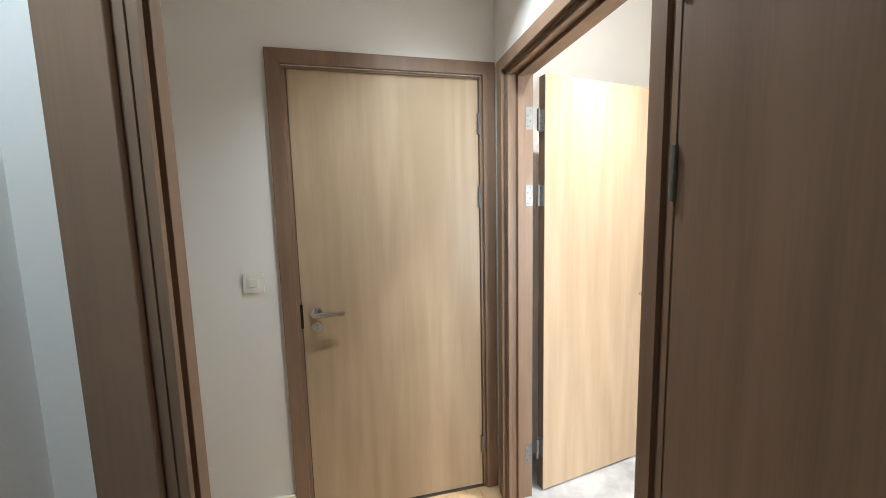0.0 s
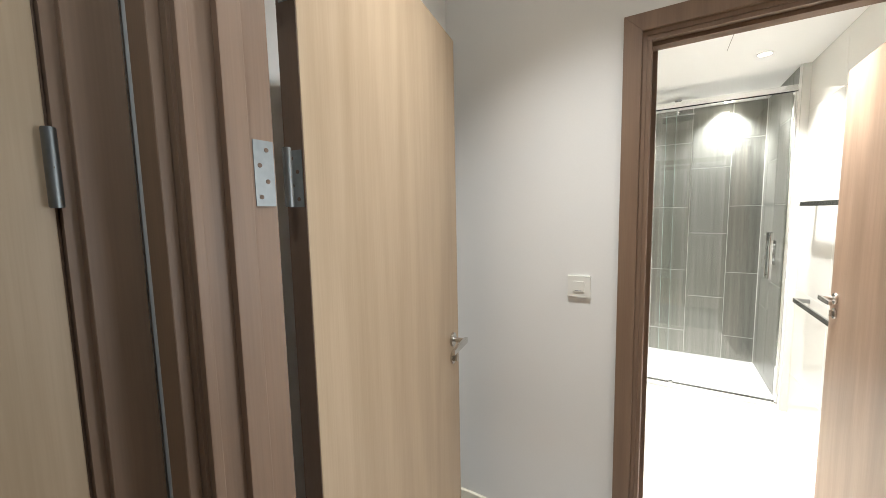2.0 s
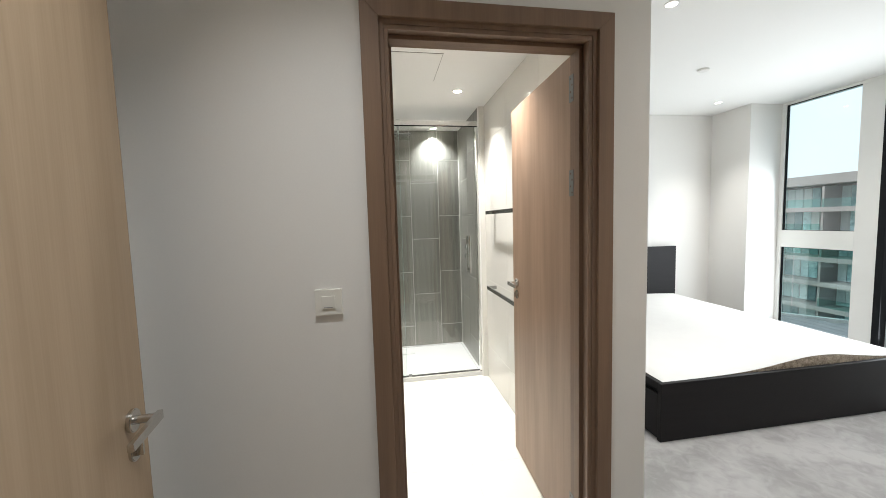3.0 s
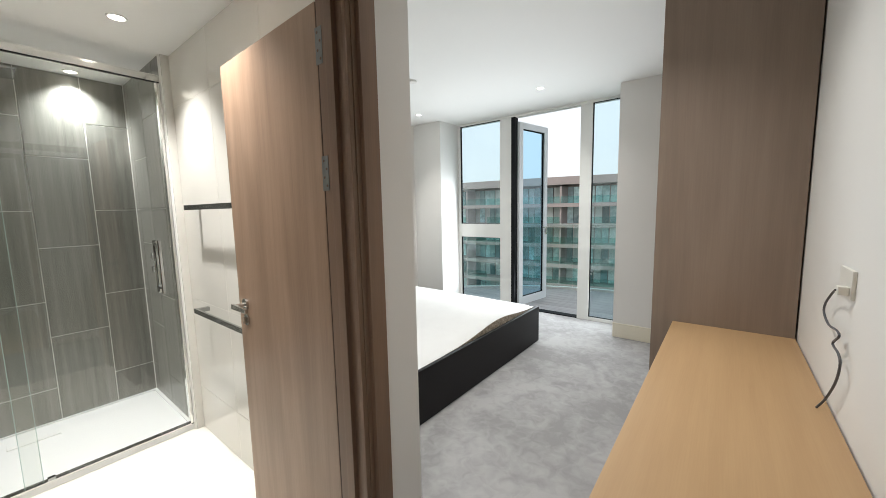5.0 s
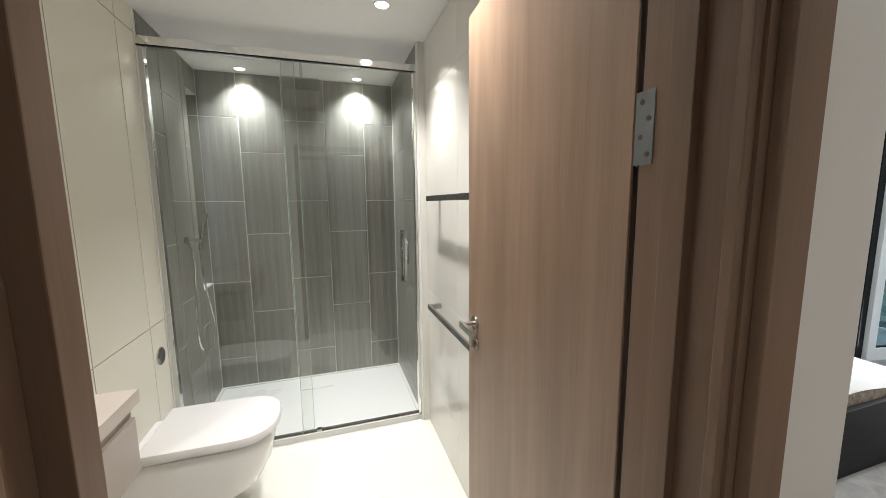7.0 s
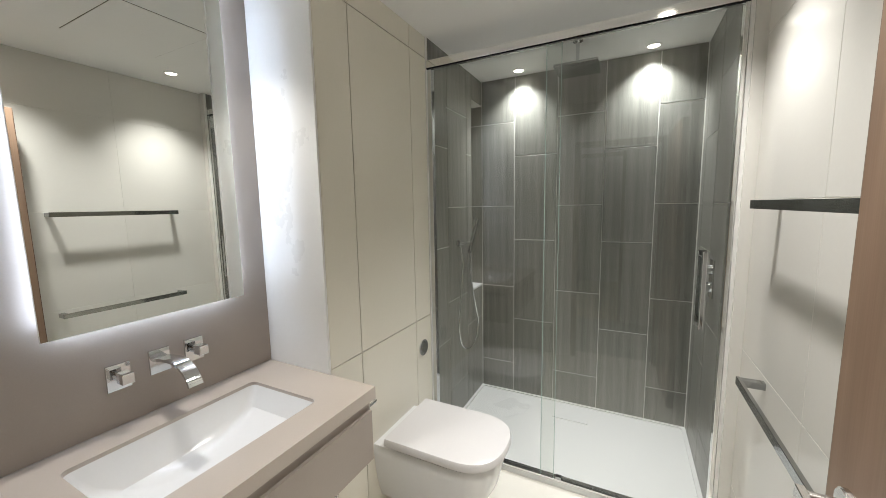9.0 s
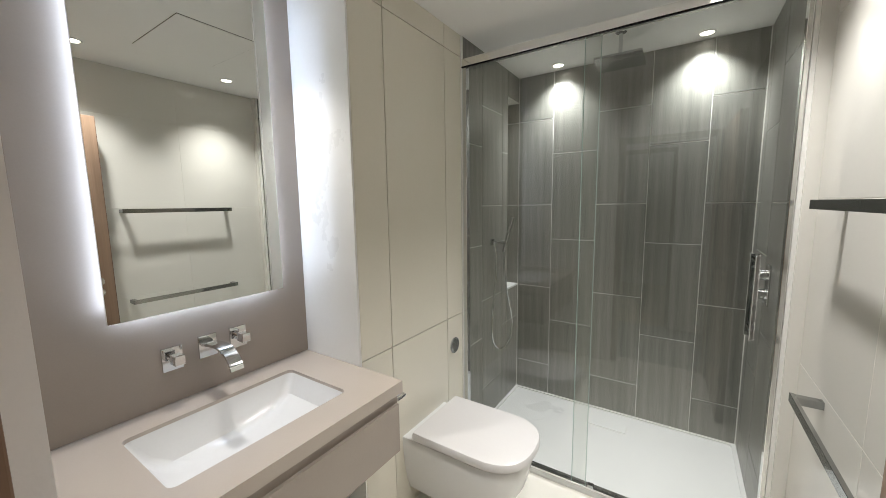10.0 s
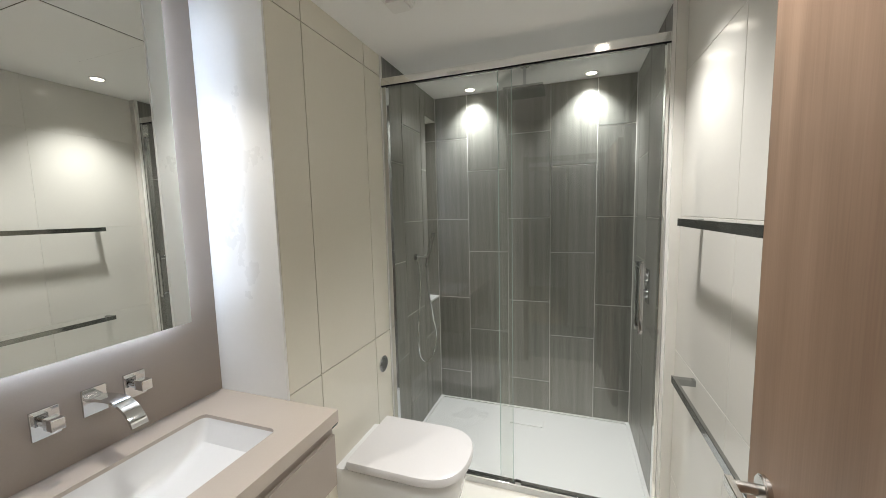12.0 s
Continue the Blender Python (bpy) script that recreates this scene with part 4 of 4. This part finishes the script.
# ---- desk and wardrobe ----
DK = 0.762
desk = thing("desk", (1.9, 1.42, 0), "long light-oak desk top along the white wall", "desk")
part("desktop", boxes((0.98, 2.700, 1.156, 1.682, DK - 0.030, DK), bev=0.0015), M_DESK, desk, "light oak laminate top")
part("end_panel", boxes((0.98, 1.005, 1.17, 1.66, 0.0, DK - 0.030), bev=0.001), M_DESK, desk)
part("modesty_panel", boxes((1.005, 2.700, 1.17, 1.188, 0.30, DK - 0.030)), M_DESK, desk)
part("end_panel", boxes((2.675, 2.699, 1.188, 1.66, 0.0, DK - 0.030)), M_DESK, desk)
wardrobe = thing("wardrobe", (3.57, 1.47, 0), "full-height taupe-brown laminate built-in wardrobe", "wardrobe")
part("end_panel", boxes((2.702, 2.724, 1.158, 1.793, 0.0, CH - 0.002), bev=0.001), M_WARDROBE, wardrobe, "taupe-brown laminate end panel")
part("carcass", boxes((2.724, WX - 0.016, 1.158, 1.765, 0.0, CH - 0.002)), M_WARDROBE, wardrobe)
for k in range(4):
    a = 2.727 + k * 0.4265
    wd = part("door", boxes((a, a + 0.4235, 1.767, 1.788, 0.09, CH - 0.02), bev=0.0015), M_WARDROBE, wardrobe)
    part("handle", boxes((a + (0.385 if k % 2 == 0 else 0.028), a + (0.397 if k % 2 == 0 else 0.040), 1.788, 1.808, 1.0, 1.25), bev=0.002), M_STEEL, wd, "steel bar handle")

# ---- window and balcony door ----
win = thing("window_1", (4.94, 3.6, 0), "floor-to-ceiling white framed window with an open balcony door", "window", "structure")
FX0, FX1 = 4.885, 4.945
ZT = 2.672


def fr(a, b, z0, z1, name="window_frame"):
    part(name, boxes((FX0, FX1, a, b, z0, z1), bev=0.003), M_FRAME, win)


fr(WY0, WY1, ZT, CH - 0.001, "head_frame")
fr(4.745, WY1, 0, ZT)
fr(3.875, 4.055, 0, ZT, "mullion")
fr(4.055, 4.745, 1.005, 1.205, "transom")
fr(4.055, 4.745, 0, 0.060, "window_sill")
fr(2.795, 2.935, 0, ZT, "mullion")
fr(WY0, 2.795, 0, 0.040, "window_sill")
fr(WY0, 2.46, 0.04, ZT)
part("threshold", boxes((FX0, FX1 + 0.05, 2.935, 3.875, -0.05, 0.012), bev=0.002), M_GASKET, win, "dark threshold strip")
for a, b, z0, z1 in ((4.055, 4.745, 1.205, ZT), (4.055, 4.745, 0.060, 1.005), (2.46, 2.795, 0.040, ZT)):
    pn = part("pane", boxes((4.910, 4.916, a, b, z0, z1)), M_WINDOW_GLASS, win, "blue-tinted pane")
    pn.visible_shadow = False
    for r in ((4.900, 4.926, a, a + 0.005, z0, z1), (4.900, 4.926, b - 0.009, b, z0, z1), (4.900, 4.926, a + 0.005, b - 0.009, z0, z0 + 0.005), (4.900, 4.926, a + 0.005, b - 0.009, z1 - 0.005, z1)):
        part("gasket", boxes(r), M_GASKET, pn)
part("jamb_gasket", boxes((FX0 - 0.004, FX1 + 0.03, 3.820, 3.875, 0.012, ZT)), M_GASKET, win, "black door gasket")
bdoor = thing("balcony_door", (4.97, 3.83, 0.02), "open white-framed glazed balcony door swung outwards", "door")
md = pose(4.965, 3.815, 0.02, 0, 0, -10.5)
W, H = 0.70, 2.60
leafd = part("door_frame", moved(boxes((0, 0.085, -0.03, 0.03, 0, H), (W - 0.085, W, -0.03, 0.03, 0, H), (0.085, W - 0.085, -0.03, 0.03, 0, 0.11), (0.085, W - 0.085, -0.03, 0.03, H - 0.085, H), bev=0.003), md), M_FRAME_GREY, bdoor, "pale grey-white aluminium frame")
pn = part("pane", moved(boxes((0.085, W - 0.085, -0.004, 0.004, 0.11, H - 0.085)), md), M_DOOR_GLASS, bdoor, "blue-tinted pane")
pn.visible_shadow = False
part("gasket", moved(boxes((0.085, 0.097, -0.012, 0.012, 0.11, H - 0.085), (W - 0.097, W - 0.085, -0.012, 0.012, 0.11, H - 0.085), (0.097, W - 0.097, -0.012, 0.012, 0.11, 0.12), (0.097, W - 0.097, -0.012, 0.012, H - 0.097, H - 0.085)), md), M_GASKET, bdoor)
hd = part("door_handle", moved(boxes((W - 0.055, W - 0.030, -0.050, -0.030, 1.00, 1.12), (W - 0.14, W - 0.030, -0.062, -0.050, 1.10, 1.12), bev=0.002), md), M_STEEL, bdoor)

# ---- balcony ----
edge = smooth_path([Vector((5.35, 5.9, 0)), Vector((5.72, 5.25, 0)), Vector((6.10, 4.72, 0)), Vector((6.42, 4.20, 0)), Vector((6.66, 3.60, 0)), Vector((6.78, 2.90, 0)), Vector((6.78, 2.10, 0)), Vector((6.66, 1.30, 0)), Vector((6.50, 0.60, 0))], 3)
bal = thing("balcony_slab", (5.7, 3.2, -0.3), "curved concrete balcony slab outside the window", "balcony", "structure")
o = [(4.99, 5.9)] + [(p.x + 0.10, p.y) for p in edge] + [(4.99, 0.6)]
part("slab", loft([[(x, y, -0.30) for x, y in o], [(x, y, -0.065) for x, y in o]]), M_CONCRETE, bal)
part("kerb", loft([[(p.x + 0.10, p.y, -0.065), (p.x + 0.02, p.y, -0.065), (p.x + 0.02, p.y, -0.012), (p.x + 0.10, p.y, -0.012)] for p in edge]), M_WHITE_TRIM, bal, "pale metal edge strip")
bal_rail = thing("balustrade", (6.6, 3.2, -0.06), "frameless curved glass balcony balustrade", "balustrade")
for a, b in zip(edge[::3], edge[3::3]):
    d = (b - a).normalized()
    n2 = Vector((-d.y, d.x, 0)) * 0.006
    a2, b2 = a + d * 0.006, b - d * 0.006
    g = loft([[a2 + n2 + Vector((0.05, 0, z)), a2 - n2 + Vector((0.05, 0, z)), b2 - n2 + Vector((0.05, 0, z)), b2 + n2 + Vector((0.05, 0, z))] for z in (-0.012, 1.12)])
    gp = part("pane", g, M_BALUSTRADE, bal_rail, "greenish clear pane")
    gp.visible_shadow = False
    c = loft([[a + n2 * 2 + Vector((0.05, 0, z)), a - n2 * 2 + Vector((0.05, 0, z)), b - n2 * 2 + Vector((0.05, 0, z)), b + n2 * 2 + Vector((0.05, 0, z))] for z in (1.12, 1.135)])
    part("top_rail", c, M_WHITE_TRIM, bal_rail)

# ---- the block across the way ----
GZ = -19.0
solid("ground", boxes((-600, 900, -700, 700, GZ - 1, GZ)), M_GROUND, "distant green and paved ground below the balcony", "ground")
solid("outer_wall", boxes((4.97, 4.985, -3.0, WY0, -6, 8), (4.97, 4.985, WY1, 9.0, -6, 8), (4.97, 4.985, WY0, WY1, CH + 0.02, 8), (4.97, 4.985, WY0, WY1, -6, -0.31)), M_CONCRETE, "pale facade of the building around the window", "facade")
block = thing("apartment_building", (60, 40, GZ), "long brown-and-glass apartment block with balconies across the way", "building")


def facade_point(s):
    """Slightly curved facade line: from its near corner northwards."""
    return Vector((54.0 + 0.0045 * (s - 26) ** 2, 13.3 + s, 0))


LEN, FL, TOPZ = 64, 3.05, 5.75
core = loft([[facade_point(s) + Vector((1.6, 0, z)) for s in range(0, LEN + 1, 4)] + [Vector((78, 13.3 + LEN, z)), Vector((78, 13.3, z))] for z in (GZ, TOPZ - 1.2)])
part("wall", core, M_BRONZE, block)
part("roof", loft([[facade_point(s) + Vector((-1.3, 0, z)) for s in range(0, LEN + 1, 4)] + [Vector((78, 13.3 + LEN, z)), Vector((78, 13.0, z))] for z in (TOPZ - 1.15, TOPZ)]), M_BRONZE, block, "brown metal roof band")
rng = random.Random(4)
for f in range(8):
    zf = TOPZ - 1.15 - FL * (f + 1)
    band = loft([[facade_point(s) + Vector((dx, 0, z)) for dx, z in ((-1.5, zf - 0.28), (1.6, zf - 0.28), (1.6, zf + 0.28), (-1.5, zf + 0.28))] for s in range(0, LEN + 1, 2)])
    part("floor_slab", band, M_BRONZE, block)
    if f > 5:
        continue
    for k in range(0, 32):
        p = facade_point(2 * k + 0.08)
        for h0, h1 in ((0.08, 0.97), (1.03, 1.92)):
            u, v = facade_point(2 * k + h0), facade_point(2 * k + h1)
            w = loft([[u + Vector((1.45, 0, z)), v + Vector((1.45, 0, z)), v + Vector((1.6, 0, z)), u + Vector((1.6, 0, z))] for z in (zf + 0.28, zf + FL - 0.28)])
            part("window", w, rng.choice((M_CURTAIN, M_CURTAIN, M_FAR_GLASS, M_FAR_GLASS, M_FAR_DARK)), block)
        if k % 2 == 0 and rng.random() < 0.85:
            q2 = facade_point(2 * k + 3.9)
            g = loft([[p + Vector((-1.42, 0, z)), q2 + Vector((-1.42, 0, z)), q2 + Vector((-1.36, 0, z)), p + Vector((-1.36, 0, z))] for z in (zf + 0.28, zf + 1.30)])
            part("balcony_front", g, M_FAR_BALC, block)
        if k % 4 == 3:
            pr = facade_point(2 * k + 2)
            part("fin", boxes((pr.x - 1.2, pr.x + 1.6, pr.y - 0.12, pr.y + 0.12, zf + 0.28, zf + FL - 0.28)), M_BRONZE, block)
tower = thing("far_tower", (265, 146, GZ), "pale hazy tower block far behind", "building")
part("wall", boxes((258, 272, 132, 160, GZ, 19)), M_WHITE_TRIM, tower)
part("plant_room", boxes((261, 269, 140, 152, 19, 22)), M_WHITE_TRIM, tower)

# ---- pieces: tiles, planks and boards ----
def plate_mesh(name, w, d, h, material, ch=0.0012):
    bm = bmesh.new()
    lo = [bm.verts.new((x, y, 0)) for x, y in ((0, 0), (w, 0), (w, d), (0, d))]
    mi = [bm.verts.new((x, y, h - ch)) for x, y in ((0, 0), (w, 0), (w, d), (0, d))]
    up = [bm.verts.new((x, y, h)) for x, y in ((ch, ch), (w - ch, ch), (w - ch, d - ch), (ch, d - ch))]
    for a, b in ((lo, mi), (mi, up)):
        for k in range(4):
            bm.faces.new((a[k], a[(k + 1) % 4], b[(k + 1) % 4], b[k]))
    bm.faces.new(up)
    return finish(name, bm, material)


plates = {}


def piece(name, parent, m, w, d, h, material):
    """A small plate lying in its local xy, thickness h, as a child of a piece of the setting."""
    key = (name, round(w, 4), round(d, 4), round(h, 4), material.name)
    if key not in plates:
        plates[key] = plate_mesh(name, w, d, h, material)
    ob = new(name, plates[key])
    ob.parent = parent
    ob.matrix_parent_inverse = parent.matrix_basis.inverted()
    ob.matrix_basis = m
    return ob


TJ, TOP = 0.0042, CB
ROW_A, ROW_B = (0.030, 0.262, 0.870, 1.486, 2.094, TOP), (0.030, 0.622, 1.236, 1.848, TOP)
back = bpy.data.objects["wall_shower_back"]
cols = (-0.408, -0.152, 0.150, 0.452, 0.754, 0.991)
for i in range(5):
    rows = ROW_A if i % 2 == 0 else ROW_B
    for z0, z1 in zip(rows, rows[1:]):
        piece("tile", back, pose(cols[i] + TJ / 2, 5.0745, z0 + TJ / 2, 90), cols[i + 1] - cols[i] - TJ, z1 - z0 - TJ, 0.0025, M_TILE)
wall_r = solid("wall_shower_right", boxes((0.9935, 1.05, 4.2265, 5.0745, 0, CB)), M_GROUT, "grouted shower side wall carrying grey tiles", "wall")
cr = (4.228, 4.370, 4.672, 4.974, 5.071)
for i in range(4):
    rows = ROW_B if i % 2 == 0 else ROW_A
    for z0, z1 in zip(rows, rows[1:]):
        piece("tile", wall_r, pose(0.9935, cr[i + 1] - TJ / 2, z0 + TJ / 2) @ Matrix(((0, 0, -1, 0), (-1, 0, 0, 0), (0, 1, 0, 0), (0, 0, 0, 1))), cr[i + 1] - cr[i] - TJ, z1 - z0 - TJ, 0.0025, M_TILE)
NY0, NY1, NZ0, NZ1 = 4.862, 5.070, 0.872, 2.235
wall_l = solid("wall_shower_left", boxes((-0.767, XC + 0.0065, 4.238, NY0, 0, CB), (-0.767, XC + 0.0065, NY0, 5.0745, 0, NZ0 - 0.008), (-0.767, XC + 0.0065, NY0, 5.0745, NZ1, CB), (-0.767, -0.56, NY0, 5.0745, NZ0 - 0.008, NZ1)), M_GROUT, "grouted shower side wall with a tall recess", "wall")
TURN_L = Matrix(((0, 0, 1, 0), (1, 0, 0, 0), (0, 1, 0, 0), (0, 0, 0, 1)))
for y0, y1, rows in ((4.240, 4.470, ROW_B), (4.470, 4.772, ROW_A), (4.772, NY0, ROW_B)):
    for z0, z1 in zip(rows, rows[1:]):
        piece("tile", wall_l, pose(XC + 0.0065, y0 + TJ / 2, z0 + TJ / 2) @ TURN_L, y1 - y0 - TJ, z1 - z0 - TJ, 0.0025, M_TILE)
for z0, z1 in ((0.030, 0.622), (0.622, NZ0 - 0.008), (NZ1, CB)):
    piece("tile", wall_l, pose(XC + 0.0065, NY0 + TJ / 2, z0 + TJ / 2) @ TURN_L, NY1 - NY0 - TJ, z1 - z0 - TJ, 0.0025, M_TILE)
for z0, z1 in ((NZ0, 1.486), (1.486, NZ1)):
    piece("tile", wall_l, pose(-0.56, NY0 + TJ / 2, z0 + TJ / 2) @ TURN_L, NY1 - NY0 - TJ, z1 - z0 - TJ, 0.008, M_TILE)
for z0, z1 in ((NZ0, 1.486), (1.486, 2.094), (2.094, NZ1)):
    piece("tile", back, pose(-0.556, 5.0745, z0 + TJ / 2, 90), 0.146, z1 - z0 - TJ, 0.0025, M_TILE)
niche = thing("niche_shelf", (-0.48, 4.965, NZ0), "white shelf at the foot of the shower recess", "shelf")
part("shelf", boxes((-0.552, XC + 0.011, NY0 + 0.002, NY1, NZ0 - 0.007, NZ0 + 0.006), bev=0.001), M_TRAY, niche)
solid("trim", boxes((0.988, 1.0, 4.216, 4.2265, 0, CB)), M_WHITE_TRIM, "white upright trim at the tile edge", "trim")
solid("trim", boxes((1.0, 1.05, 4.206, 4.2255, 0, CB)), M_CREAM_TILE, "cream boxed upright beside the shower screen", "trim")
solid("trim", boxes((XC + 0.009, XC + 0.013, 5.067, 5.0718, 0.03, NZ0)), M_WHITE_TRIM, "pale corner bead between shower walls", "trim")
solid("trim", boxes((0.986, 0.991, 5.066, 5.0715, 0.03, CB)), M_WHITE_TRIM, "pale corner bead between shower walls", "trim")

east = solid("wall_bathroom_tiles", boxes((1.0415, 1.05, 2.41, 4.206, 0, CB)), M_CREAM_GROUT, "cream grouted wall under large tiles", "wall")
for y0, y1 in ((2.41, 3.066), (3.066, 3.636), (3.636, 4.205)):
    for z0, z1 in ((0.0, 0.30), (0.30, 0.90), (0.90, 1.50), (1.50, 2.10), (2.10, CB)):
        piece("tile", east, pose(1.0415, y1 - 0.0008, z0 + 0.0008) @ Matrix(((0, 0, -1, 0), (-1, 0, 0, 0), (0, 1, 0, 0), (0, 0, 0, 1))), y1 - y0 - 0.0016, z1 - z0 - 0.0016, 0.0015, M_CREAM_TILE)
fb = bpy.data.objects["floor_bathroom_base"]
for i in range(4):
    for j in range(5):
        x0, y0 = (-0.767, -0.60, 0.0, 0.60)[i], (2.30, 2.475, 3.05, 3.65, 4.235)[j]
        x1, y1 = (-0.60, 0.0, 0.60, 1.04)[i], (2.475, 3.05, 3.65, 4.234, 4.235)[j]
        if j == 0:
            x0, x1 = max(x0, BX0), min(x1, BX1)
        if x1 - x0 > 0.02 and y1 - y0 > 0.02:
            piece("tile", fb, pose(x0 + 0.0008, y0 + 0.0008, -0.0012), x1 - x0 - 0.0016, y1 - y0 - 0.0016, 0.0014, M_CREAM_FLOOR)
fl = bpy.data.objects["floor_lobby_base"]
for i in range(14):
    y = -1.4 + 0.18 * i
    if y < 1.1:
        off = (i * 0.37) % 1.2
        x = -0.43 - off
        while x < 3.4:
            a, b = max(x, -0.43), min(x + 1.2, 3.4)
            if b - a > 0.02:
                piece("plank", fl, pose(a + 0.0006, y + 0.0006, -0.010), b - a - 0.0012, min(0.18, 1.118 - y) - 0.0012, 0.010, M_PLANK)
            x += 1.2
for i in range(14):
    x = 5.0 + 0.145 * i
    y0, y1 = 0.7, 5.8
    for p, q in zip(edge, edge[1:]):
        if max(x + 0.14, 0) > 5.3 and min(p.x, q.x) <= x + 0.12 <= max(p.x, q.x):
            if p.y > 2.5:
                y1 = min(y1, (p.y + q.y) / 2)
            else:
                y0 = max(y0, (p.y + q.y) / 2)
    if x + 0.14 < 6.78:
        piece("deck_board", bal, pose(x, y0, -0.063), 0.139, y1 - y0, 0.025, M_DECK)
